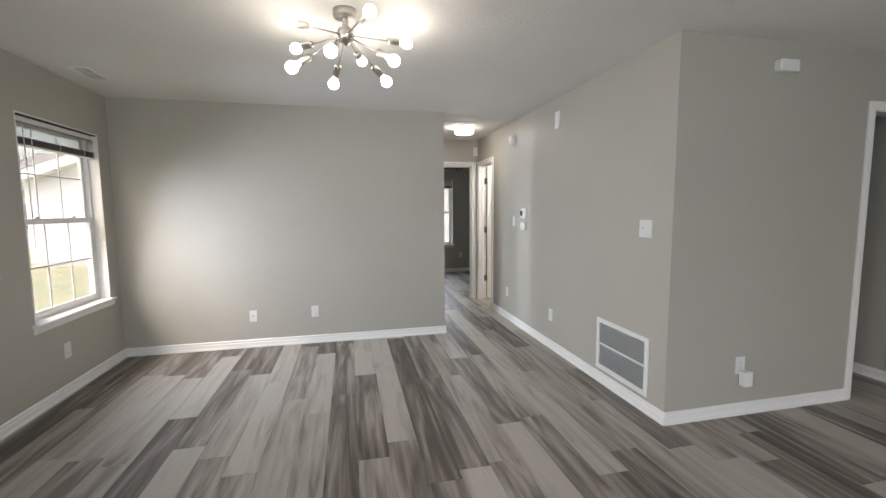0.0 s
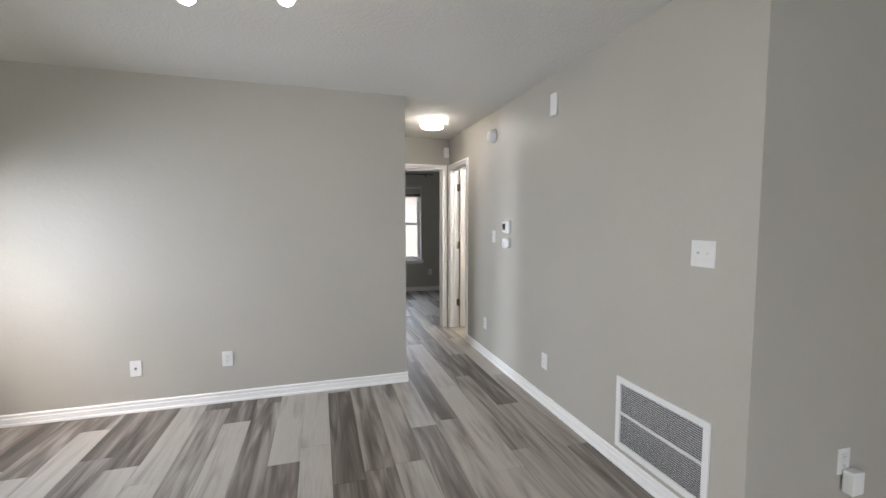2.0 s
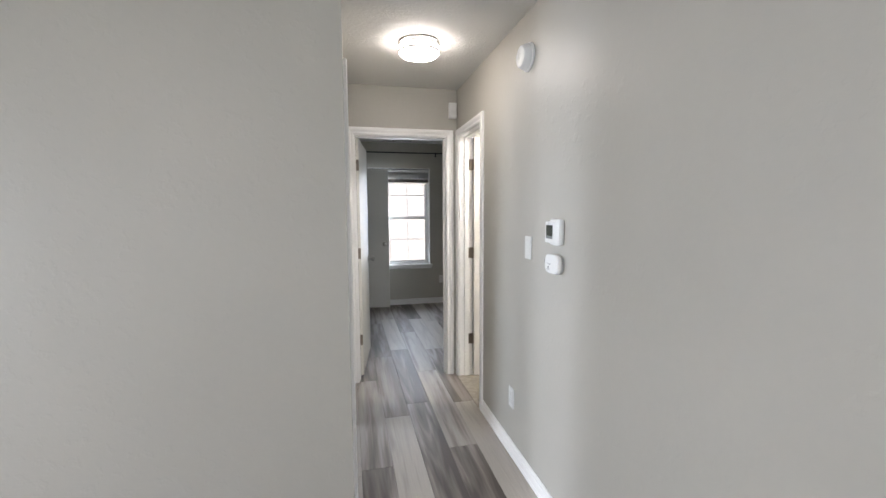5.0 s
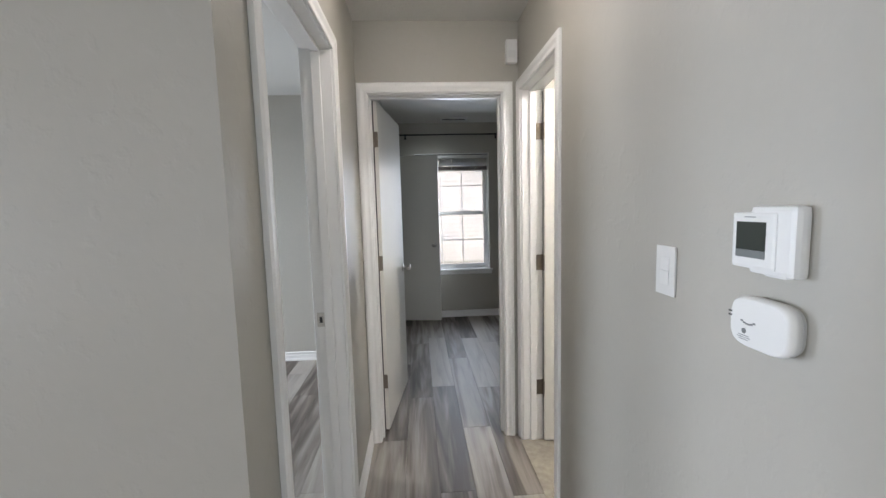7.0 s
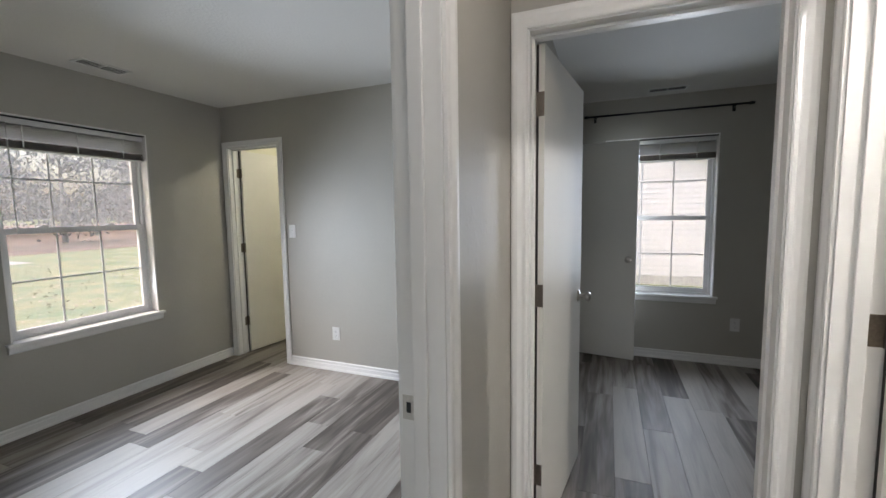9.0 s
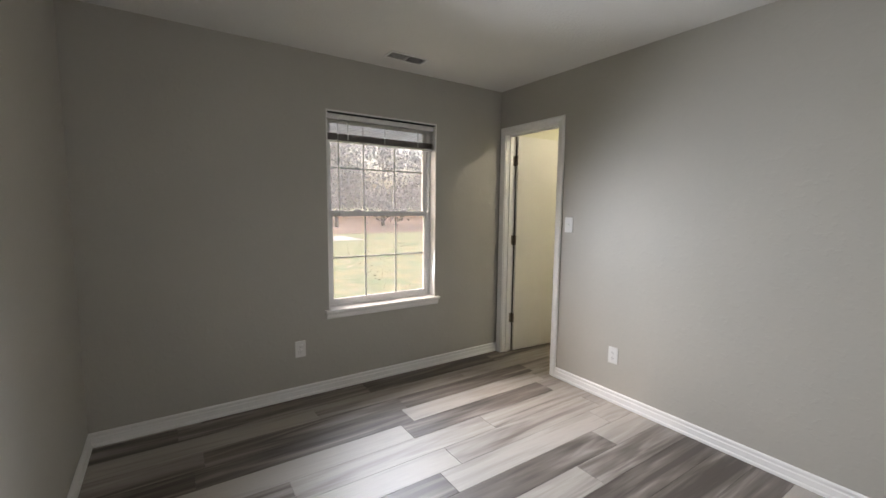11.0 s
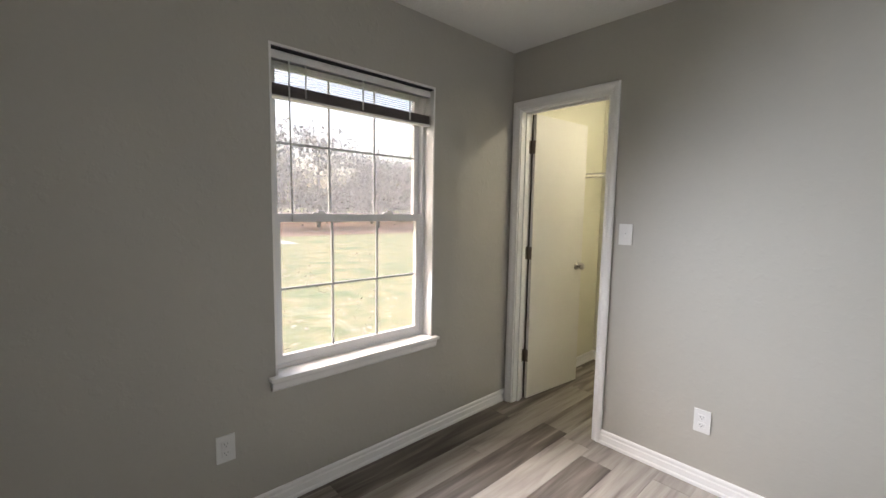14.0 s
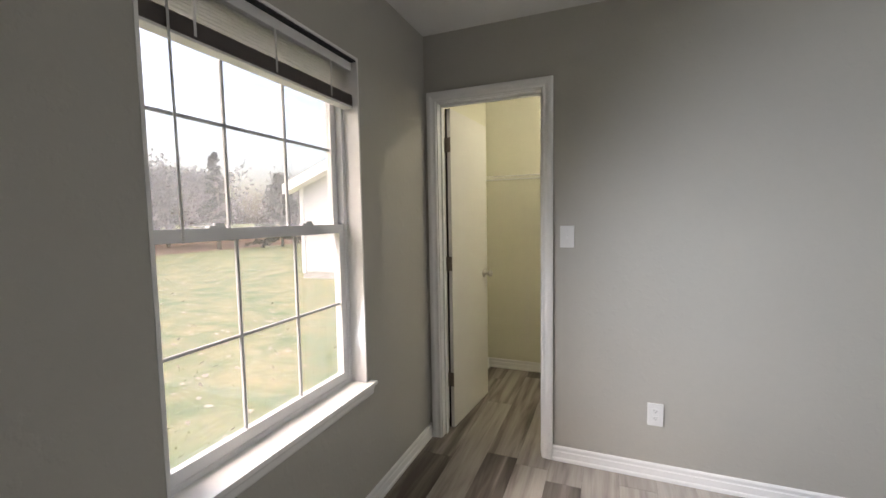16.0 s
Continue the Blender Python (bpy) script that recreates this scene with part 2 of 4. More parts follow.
def tube(bm, a, b, r, seg=12, r2=None):
    a, b = Vector(a), Vector(b)
    q = (b - a).to_track_quat("Z", "Y")
    rings = []
    for p, rad in ((a, r), (b, r if r2 is None else r2)):
        rings.append([bm.verts.new(p + q @ Vector((rad * math.cos(k * math.tau / seg), rad * math.sin(k * math.tau / seg), 0))) for k in range(seg)])
    for k in range(seg):
        f = bm.faces.new((rings[0][k], rings[0][(k + 1) % seg], rings[1][(k + 1) % seg], rings[1][k]))
        f.smooth = True
    bm.faces.new(rings[0][::-1])
    bm.faces.new(rings[1])
    return bm


def lathe(bm, profile, m=None, seg=24):
    """Revolves (radius, height) points round z."""
    m = m or Matrix()
    rings = []
    for r, z in profile:
        if r < 1e-6:
            rings.append([bm.verts.new(m @ Vector((0, 0, z)))])
        else:
            rings.append([bm.verts.new(m @ Vector((r * math.cos(k * math.tau / seg), r * math.sin(k * math.tau / seg), z))) for k in range(seg)])
    for a, b in zip(rings, rings[1:]):
        for k in range(seg):
            j = (k + 1) % seg
            if len(a) == 1 and len(b) == 1:
                continue
            if len(a) == 1:
                f = bm.faces.new((a[0], b[j], b[k]))
            elif len(b) == 1:
                f = bm.faces.new((a[k], a[j], b[0]))
            else:
                f = bm.faces.new((a[k], a[j], b[j], b[k]))
            f.smooth = True
    return bm


def part(name, bm, material, parent=None, label=""):
    bmesh.ops.recalc_face_normals(bm, faces=bm.faces[:])
    me = bpy.data.meshes.new(name)
    bm.to_mesh(me)
    bm.free()
    me.materials.append(material)
    ob = new(name, me)
    if parent is not None:
        ob.parent = parent
    return tagged(ob, label)


def thing(name, m, label, category, group="", kind=""):
    ob = new(name)
    ob.matrix_world = m
    ob.empty_display_size = 0.1
    return tagged(ob, label, category, group, kind)


# poses of things on a wall: local x to the viewer's right, y into the wall, z up
def on_south_face(x, y, z=0):
    return pose(x, y, z)


def on_east_face(x, y, z=0):
    return pose(x, y, z, 0, 0, 90)


def on_west_face(x, y, z=0):
    return pose(x, y, z, 0, 0, -90)


# ---- walls ----
TOP = 2.44


def wall(name, along, lo, hi, a, b, holes=(), material=GREIGE, label="", z1=TOP):
    """A wall lo to hi thick that runs from a to b along an axis, with holes (from, to, bottom, top)."""
    spans, at = [], a
    for h0, h1, zb, zt in sorted(holes):
        spans.append((at, h0, -0.05, z1))
        if zb > 0:
            spans.append((h0, h1, -0.05, zb))
        if zt < z1:
            spans.append((h0, h1, zt, z1))
        at = h1
    spans.append((at, b, -0.05, z1))
    bm = bmesh.new()
    for s0, s1, zb, zt in spans:
        if along == "y":
            box(bm, lo, hi, s0, s1, zb, zt)
        else:
            box(bm, s0, s1, lo, hi, zb, zt)
    return tagged(part(name, bm, material), label or "greige painted drywall with fine orange-peel texture", "wall", kind="structure")


WIN_Z0, WIN_Z1 = 0.605, 2.07
# the first hole is an unseen opening, added for a fill lamp
wall("wall_west", "y", -2.11, -1.97, -2.5, 9.34, [(-1.4, 0.2, 0.55, 2.1), (3.63, 4.565, WIN_Z0, WIN_Z1), (6.235, 7.17, WIN_Z0, WIN_Z1)])
wall("wall_living_north", "x", 4.735, 4.835, -1.97, 1.2)
wall("wall_hall_west", "y", 1.085, 1.2, 4.835, 6.405, [(4.93, 5.75, 0, 2.06)])
wall("wall_hall_north", "x", 6.405, 6.52, 1.085, 4.32, [(1.245, 2.04, 0, 2.06)])
wall("wall_hall_east", "y", 2.118, 2.233, 2.445, 6.405, [(5.73, 6.355, 0, 2.06)])
wall("wall_return", "x", 2.445, 2.56, 2.233, 5.2, [(3.68, 4.31, 0, 2.06)])
wall("wall_closet_front", "x", 7.88, 7.995, -1.97, 1.085, [(-1.91, -1.26, 0, 2.06)])
wall("wall_end_room_west", "y", 1.085, 1.2, 6.52, 9.2)
wall("wall_north", "x", 9.2, 9.34, -1.97, 4.435, [(1.5, 2.43, WIN_Z0, WIN_Z1)])
wall("wall_end_room_east", "y", 4.32, 4.435, 2.56, 9.2)
wall("wall_bath_south", "x", 4.5, 4.615, 2.233, 4.32)
wall("wall_east", "y", 5.2, 5.34, -2.5, 2.56)
# unseen opening added for the south fill lamp
wall("wall_south", "x", -2.64, -2.5, -2.11, 5.34, [(0.4, 2.8, 0.15, 2.2)])
# the closet is painted cream inside
tagged(part("closet_wall_west", boxes((-1.968, -1.958, 7.997, 9.186, 0, TOP)), CREAM), "cream painted closet side wall", "wall", kind="structure")
tagged(part("closet_wall_north", boxes((-1.968, 1.083, 9.188, 9.198, 0, TOP)), CREAM), "cream painted closet back wall", "wall", kind="structure")
tagged(part("closet_wall_east", boxes((-0.2, -0.1, 7.997, 9.186, 0, TOP)), CREAM), "cream painted closet end wall", "wall", kind="structure")
tagged(part("ceiling", boxes((-2.11, 5.34, -2.64, 9.34, TOP, TOP + 0.12)), CEIL), "white ceiling with sprayed knockdown texture", "ceiling", kind="structure")
tagged(part("roof", boxes((-2.6, 5.8, -3.1, 9.8, TOP + 0.13, TOP + 0.3)), SHINGLE), "shingled roof of the house", "roof", kind="structure")


# ---- baseboards ----
def baseboard(p, q, inward):
    """A moulded board along the foot of a wall from p to q; inward points off the wall."""
    p, q, n = Vector((*p, 0)), Vector((*q, 0)), Vector((*inward, 0))
    prof = [(0.0005, 0), (0.018, 0), (0.0185, 0.012), (0.016, 0.018), (0.0125, 0.020), (0.0125, 0.052), (0.008, 0.056), (0.0085, 0.066), (0.011, 0.070), (0.0105, 0.076), (0.005, 0.083), (0.0005, 0.083)]
    bm = bmesh.new()
    ends = [[bm.verts.new(e + n * d + Vector((0, 0, z))) for d, z in prof] for e in (p, q)]
    k = len(prof)
    for i in range(k):
        bm.faces.new((ends[0][i], ends[0][(i + 1) % k], ends[1][(i + 1) % k], ends[1][i]))
    bm.faces.new(ends[0])
    bm.faces.new(ends[1][::-1])
    tagged(part("baseboard", bm, TRIM), "white moulded baseboard along the wall foot", "baseboard", kind="structure")


for p, q, n in (
    ((-1.97, -2.5), (-1.97, 4.735), (1, 0)), ((-1.956, 4.735), (1.214, 4.735), (0, -1)), ((1.2, 4.735), (1.2, 4.893), (1, 0)),
    ((1.2, 5.787), (1.2, 6.405), (1, 0)), ((2.118, 2.431), (2.118, 5.693), (-1, 0)), ((2.118, 2.445), (3.643, 2.445), (0, -1)),
    ((4.347, 2.445), (5.2, 2.445), (0, -1)), ((-1.97, 4.835), (-1.97, 7.88), (1, 0)), ((-1.956, 4.835), (1.085, 4.835), (0, 1)),
    ((-1.223, 7.88), (1.085, 7.88), (0, -1)), ((1.085, 5.80), (1.085, 7.866), (-1, 0)), ((1.2, 9.2), (4.32, 9.2), (0, -1)),
    ((1.2, 6.62), (1.2, 9.186), (1, 0)), ((-1.958, 9.188), (-0.2, 9.188), (0, -1)), ((-1.958, 8.06), (-1.958, 9.174), (1, 0)),
    ((4.32, 2.56), (4.32, 4.5), (-1, 0)), ((4.32, 6.52), (4.32, 9.186), (-1, 0)),
):
    baseboard(p, q, n)


# ---- doors ----
def casing_piece(name, parent, stations, y, out):
    """One moulded length of casing between two mitred stations (x, z, dx, dz)."""
    prof = [(0, 0.0), (0, 0.009), (0.006, 0.0115), (0.016, 0.010), (0.022, 0.0115), (0.034, 0.017), (0.048, 0.017), (0.057, 0.013), (0.057, 0.0)]
    bm = bmesh.new()
    ends = []
    for x, z, dx, dz in stations:
        ends.append([bm.verts.new((x + dx * u, y - out * (d + 0.0008), z + dz * u)) for u, d in prof])
    k = len(prof)
    for i in range(k):
        bm.faces.new((ends[0][i], ends[0][(i + 1) % k], ends[1][(i + 1) % k], ends[1][i]))
    bm.faces.new(ends[0])
    bm.faces.new(ends[1][::-1])
    part(name, bm, TRIM, parent)


def knob(parent, x, z, y, side):
    m = Matrix.Translation((x, y, z)) @ Matrix.Rotation(radians(90 if side < 0 else -90), 4, "X")
    bm = lathe(bmesh.new(), [(0.031, 0), (0.031, 0.004), (0.024, 0.009), (0.011, 0.012), (0.010, 0.030), (0.018, 0.036), (0.026, 0.046), (0.0265, 0.054), (0.021, 0.062), (0.008, 0.066), (0, 0.066)], m)
    part("door_knob", bm, NICKEL, parent, "round satin nickel door knob")


def hinge(parent, x, y, z, sx):
    bm = boxes((x - 0.0005, x + sx * 0.002, y - 0.034, y, z - 0.045, z + 0.045) if sx > 0 else (x - 0.002, x + 0.0005, y - 0.034, y, z - 0.045, z + 0.045))
    box(bm, x - 0.0135, x + 0.0135, y + 0.0005, y + 0.003, z - 0.045, z + 0.045)
    tube(bm, (x + sx * 0.002, y + 0.006, z - 0.047), (x + sx * 0.002, y + 0.006, z + 0.047), 0.006, 10)
    part("hinge", bm, HINGE, parent, "satin metal butt hinge")


def door(name, m, w, thick, angle, label, leaf=True, hinge_left=True, back=True, strike=False):
    """Door lining, casings and a flush leaf that swings away from the viewer."""
    top = 2.045
    d = thing(name, m, label, "door", kind="structure")
    # lining boards
    part("jamb", boxes((-0.018, 0, 0, thick, 0, top), bevel=0.0015), TRIM, d)
    part("jamb", boxes((w, w + 0.018, 0, thick, 0, top), bevel=0.0015), TRIM, d)
    part("head_jamb", boxes((-0.018, w + 0.018, 0, thick, top, top + 0.014), bevel=0.0015), TRIM, d)
    if leaf:
        s0, s1 = thick - 0.072, thick - 0.037
        part("door_stop", boxes((0.0003, 0.011, s0, s1, 0, top - 0.011), bevel=0.002), TRIM, d)
        part("door_stop", boxes((w - 0.011, w - 0.0003, s0, s1, 0, top - 0.011), bevel=0.002), TRIM, d)
        part("door_stop", boxes((0.0003, w - 0.0003, s0, s1, top - 0.0108, top - 0.0003), bevel=0.002), TRIM, d)
    e = 0.006
    for y, out in ((0, 1), (thick, -1)) if back else ((0, 1),):
        casing_piece("casing", d, [(-e, 0, -1, 0), (-e, top + e, -1, 1)], y, out)
        casing_piece("casing", d, [(w + e, 0, 1, 0), (w + e, top + e, 1, 1)], y, out)
        casing_piece("head_casing", d, [(-e, top + e, -1, 1), (w + e, top + e, 1, 1)], y, out)
    if strike:
        bm = boxes((w - 0.0015, w + 0.0005, thick - 0.034, thick - 0.004, 0.925, 0.985), bevel=0.0006)
        part("strike_plate", bm, NICKEL, d, "nickel strike plate")
        part("strike_hole", boxes((w - 0.0022, w - 0.0016, thick - 0.026, thick - 0.014, 0.942, 0.968)), DARK, d)
    if leaf:
        lw, s = w - 0.007, 1 if hinge_left else -1
        px = 0.002 if hinge_left else w - 0.002
        bm = boxes((0.001, lw, -0.035, 0, 0.012, top - 0.004) if s > 0 else (-lw, -0.001, -0.035, 0, 0.012, top - 0.004), bevel=0.002)
        lf = part("door_leaf", bm, DOORW, d, "flush white painted door leaf")
        lf.matrix_local = pose(px, thick + 0.004, 0, 0, 0, s * angle)
        # added dark strip: paints the shaded gap beside the hinge edge
        part("hinge_gap_strip", boxes((-0.0006, 0.0009, -0.012, -0.0005, 0.014, top - 0.006) if s > 0 else (-0.0009, 0.0006, -0.012, -0.0005, 0.014, top - 0.006)), GAP_SHADE, lf, "dark strip painting the shaded gap along the hinge edge")
        knob(lf, s * (lw - 0.065), 0.955, -0.035, -1)
        knob(lf, s * (lw - 0.065), 0.955, 0, 1)
        part("latch_plate", boxes((s * lw - 0.0005, s * lw + 0.001, -0.030, -0.006, 0.925, 0.985) if s > 0 else (-lw - 0.001, -lw + 0.0005, -0.030, -0.006, 0.925, 0.985)), NICKEL, lf)
        for z in (0.33, 1.08, 1.82):
            part("hinge_plate", boxes((-0.0012, 0.0012, -0.034, -0.001, z - 0.045, z + 0.045)), HINGE, lf)
            hinge(d, 0.0 if hinge_left else w, thick, z, s)
    return d


door("door_1", on_east_face(1.2, 4.95), 0.78, 0.115, 86, "white flush bedroom door standing open, with moulded white casing", strike=True)
door("door_2", on_south_face(1.267, 6.405), 0.752, 0.115, 82.5, "white flush door standing open into the end room")
door("door_3", on_west_face(2.118, 6.335), 0.585, 0.115, 88, "narrow white door standing open off the hall")
door("door_4", on_south_face(-1.888, 7.88), 0.606, 0.115, 84.5, "white closet door standing open into the closet")
door("door_5", on_south_face(3.702, 2.445), 0.588, 0.115, 0, "doorway with white moulded casing into a dark room", leaf=False)


def closet_leaf():
    """The open leaf that stands in front of the end room's window wall."""
    d = thing("door_6", pose(1.205, 9.125, 0, 0, 0, -8.5), "white closet door leaf standing open before the window", "door", kind="structure")
    lf = part("door_leaf", boxes((0.004, 0.585, -0.035, 0, 0.012, 2.03), bevel=0.002), DOORW, d)
    knob(lf, 0.52, 0.955, -0.035, -1)
    knob(lf, 0.52, 0.955, 0, 1)
    for z in (0.33, 1.08, 1.82):
        bm = boxes((-0.001, 0.0035, -0.034, -0.001, z - 0.045, z + 0.045))
        tube(bm, (0.0, 0.003, z - 0.047), (0.0, 0.003, z + 0.047), 0.006, 10)
        part("hinge", bm, HINGE, d)


closet_leaf()


# ---- windows: double-hung vinyl, six over six ----
def window(name, m, w, label):
    d = thing(name, m, label, "window", kind="structure")
    z0, z1, mid = WIN_Z0, WIN_Z1, 1.327
    t = 0.14
    # white returns round the opening
    part("window_return", boxes((0.0, 0.010, -0.002, 0.075, z0, z1)), TRIM, d)
    part("window_return", boxes((w - 0.010, w, -0.002, 0.075, z0, z1)), TRIM, d)
    part("window_return", boxes((0.0101, w - 0.0101, -0.002, 0.075, z1 - 0.010, z1)), TRIM, d)
    # outer frame
    f = 0.030
    part("window_frame", boxes((0.0, f, 0.075, t, z0, z1), bevel=0.002), VINYL, d)
    part("window_frame", boxes((w - f, w, 0.075, t, z0, z1), bevel=0.002), VINYL, d)
    part("window_frame", boxes((f, w - f, 0.075, t, z1 - f, z1), bevel=0.002), VINYL, d)
    part("window_frame", boxes((f, w - f, 0.075, t, z0, z0 + f), bevel=0.002), VINYL, d)
    # sashes
    for nm, ya, yb, za, zb, low in (("lower_sash", 0.080, 0.106, z0 + f, mid + 0.020, 1), ("upper_sash", 0.108, 0.134, mid - 0.020, z1 - f, 0)):
        st = 0.034
        xa, xb = f + 0.001, w - f - 0.001
        bm = bmesh.new()
        box(bm, xa, xa + st, ya, yb, za, zb)
        box(bm, xb - st, xb, ya, yb, za, zb)
        box(bm, xa + st, xb - st, ya, yb, za, za + 0.038)
        box(bm, xa + st, xb - st, ya, yb, zb - 0.038, zb)
        sash = part(nm, bm, VINYL, d)
        ym = (ya + yb) / 2
        gx0, gx1, gz0, gz1 = xa + st, xb - st, za + 0.038, zb - 0.038
        pane = part("pane", boxes((gx0, gx1, ym - 0.002, ym + 0.002, gz0, gz1)), PANE, sash)
        pane.visible_shadow = False
        for k in (1, 2):
            x = gx0 + (gx1 - gx0) * k / 3
            part("muntin", boxes((x - 0.005, x + 0.005, ym - 0.005, ym + 0.005, gz0, gz1), bevel=0.002), MUNTIN, sash)
        zc = (gz0 + gz1) / 2
        part("muntin", boxes((gx0, gx1, ym - 0.0056, ym + 0.0056, zc - 0.005, zc + 0.005), bevel=0.002), MUNTIN, sash)
        if low:
            for x in (w * 0.28, w * 0.72):
                lk = boxes((x - 0.03, x + 0.03, ya + 0.004, ya + 0.024, zb, zb + 0.008), (x - 0.008, x + 0.026, ya + 0.006, ya + 0.018, zb + 0.008, zb + 0.016), bevel=0.002)
                part("sash_lock", lk, VINYL, d)
    # stool and apron
    bm = bmesh.new()
    box(bm, 0.0, w, -0.001, 0.08, z0 - 0.004, z0 + 0.012)
    box(bm, -0.03, w + 0.03, -0.038, -0.001, z0 - 0.004, z0 + 0.012)
    part("window_sill", bm, TRIM, d, "white painted window stool")
    prof = [(-0.012, z0 - 0.055), (-0.020, z0 - 0.045), (-0.024, z0 - 0.02), (-0.032, z0 - 0.004), (-0.0005, z0 - 0.004), (-0.0005, z0 - 0.055)]
    bm = bmesh.new()
    ends = [[bm.verts.new((x, y, z)) for y, z in prof] for x in (-0.02, w + 0.02)]
    for i in range(6):
        bm.faces.new((ends[0][i], ends[0][(i + 1) % 6], ends[1][(i + 1) % 6], ends[1][i]))
    bm.faces.new(ends[0])
    bm.faces.new(ends[1][::-1])
    part("apron", bm, TRIM, d)
    return d


def blind(m, w, wand=True):
    """A raised mini blind: head rail, a few loose slats, the gathered stack and its bottom rail."""
    d = thing("window_blind", m, "raised white mini blind bunched at the window head", "blind", "raised window blinds")
    top = WIN_Z1 - 0.020
    x0, x1 = 0.016, w - 0.016
    # dark strip that paints the shaded gap above the head rail
    part("head_gap_shade", boxes((0.0105, w - 0.0105, 0.002, 0.06, top + 0.003, top + 0.008)), DARK, d)
    part("head_rail", boxes((x0, x1, 0.022, 0.062, top - 0.036, top), bevel=0.003), SLAT, d)

    def slat(z, tilt, mat=SLAT):
        bm = bmesh.new()
        n = 4
        rows = []
        for i in range(n + 1):
            u = i / n - 0.5
            yy, zz = u * 0.048, -0.10 * (u * u) * 0.1 + u * tilt
            rows.append([bm.verts.new((x, 0.042 + yy, z + zz)) for x in (x0 + 0.004, x1 - 0.004)])
        for a, b in zip(rows, rows[1:]):
            bm.faces.new((a[0], a[1], b[1], b[0]))
        res = bmesh.ops.extrude_face_region(bm, geom=bm.faces[:])
        for v in res["geom"]:
            if isinstance(v, bmesh.types.BMVert):
                v.co.z += 0.0012
        part("slat", bm, mat, d)

    for k in range(9):
        slat(top - 0.042 - 0.0105 * k, 0.016)
    # the gathered stack, its shade painted by the darker slat colour
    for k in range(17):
        slat(top - 0.138 - 0.0029 * k, 0.001, SHADED_SLAT)
    part("bottom_rail", boxes((x0 + 0.003, x1 - 0.003, 0.018, 0.066, top - 0.1965, top - 0.1875), bevel=0.003), SLAT, d)
    for fr in (0.17, 0.5, 0.83):
        x = x0 + (x1 - x0) * fr
        bm = boxes((x - 0.004, x + 0.004, 0.0155, 0.0168, top - 0.182, top - 0.034))
        part("ladder_tape", bm, SLAT, d)
    if wand:
        bm = tube(bmesh.new(), (x0 + 0.075, 0.014, top - 0.03), (x0 + 0.080, 0.012, top - 0.74), 0.0035, 8)
        part("tilt_wand", bm, PLASTIC, d, "clear plastic tilt wand")
    return d


W = 0.935
window("window_1", on_east_face(-1.97, 3.63), W, "white vinyl double-hung window with grilles and painted sill")
window("window_2", on_east_face(-1.97, 6.235), W, "white vinyl double-hung bedroom window with grilles and sill")
window("window_3", on_south_face(1.5, 9.2), 0.93, "white vinyl double-hung end room window with grilles")
blind(on_east_face(-1.97, 3.63), W)
blind(on_east_face(-1.97, 6.235), W)
blind(on_south_face(1.5, 9.2), 0.93)


# ---- lamps ----
def chandelier():
    hub = Vector((0.18, 2.61, 2.315))
    d = thing("sputnik_chandelier", Matrix.Translation(hub), "brushed nickel sputnik chandelier with ten lit globe bulbs", "chandelier")
    up = TOP - hub.z
    part("canopy", lathe(bmesh.new(), [(0, up), (0.062, up), (0.062, up - 0.030), (0.058, up - 0.036), (0, up - 0.036)], seg=32), NICKEL, d)
    part("stem", tube(bmesh.new(), (0, 0, 0.03), (0, 0, up - 0.03), 0.016, 16), NICKEL, d)
    part("hub", lathe(bmesh.new(), [(0, 0.046), (0.022, 0.042), (0.038, 0.028), (0.045, 0.004), (0.042, -0.018), (0.030, -0.036), (0.014, -0.045), (0.008, -0.054), (0, -0.058)]), NICKEL, d)
    ends = [(-0.08, 2.355, 2.255), (0.29, 2.26, 2.29), (0.52, 2.70, 2.335), (-0.095, 2.81, 2.30), (-0.083, 2.483, 2.093),
            (0.11, 2.306, 2.121), (0.106, 2.80, 2.115), (0.275, 2.92, 2.295), (0.411, 2.394, 2.129), (0.407, 2.76, 2.135)]
    for e in ends:
        v = Vector(e) - hub
        u, ln = v.normalized(), v.length
        arm = part("arm", tube(bmesh.new(), u * 0.035, u * (ln - 0.10), 0.0042, 10), NICKEL, d)
        q = Matrix.Translation(u * (ln - 0.115)) @ u.to_track_quat("Z", "Y").to_matrix().to_4x4()
        part("socket", lathe(bmesh.new(), [(0, 0), (0.017, 0), (0.0185, 0.003), (0.0185, 0.066), (0.016, 0.069), (0, 0.069)], q, 20), NICKEL, arm)
        part("bulb", lathe(bmesh.new(), [(0.012, 0.069), (0.014, 0.078), (0.021, 0.090), (0.028, 0.102), (0.030, 0.113), (0.027, 0.127), (0.018, 0.138), (0.008, 0.142), (0, 0.143)], q, 20), BULB, arm, "lit white globe bulb")


chandelier()


def flush_lamp():
    d = thing("flush_ceiling_lamp", Matrix.Translation((1.645, 5.50, TOP)), "round flush ceiling lamp with frosted glass and nickel bands", "ceiling lamp")
    part("base_plate", lathe(bmesh.new(), [(0, 0), (0.122, 0), (0.122, -0.012), (0, -0.012)], seg=40), NICKEL, d)
    part("diffuser", lathe(bmesh.new(), [(0.118, -0.0125), (0.118, -0.062), (0.108, -0.075), (0.07, -0.086), (0, -0.09)], seg=40), DIFFUSER, d, "glowing frosted glass")
    for z in (-0.020, -0.056):
        part("band", lathe(bmesh.new(), [(0.119, z), (0.127, z), (0.127, z - 0.011), (0.119, z - 0.011), (0.119, z)], seg=40), NICKEL, d)


flush_lamp()


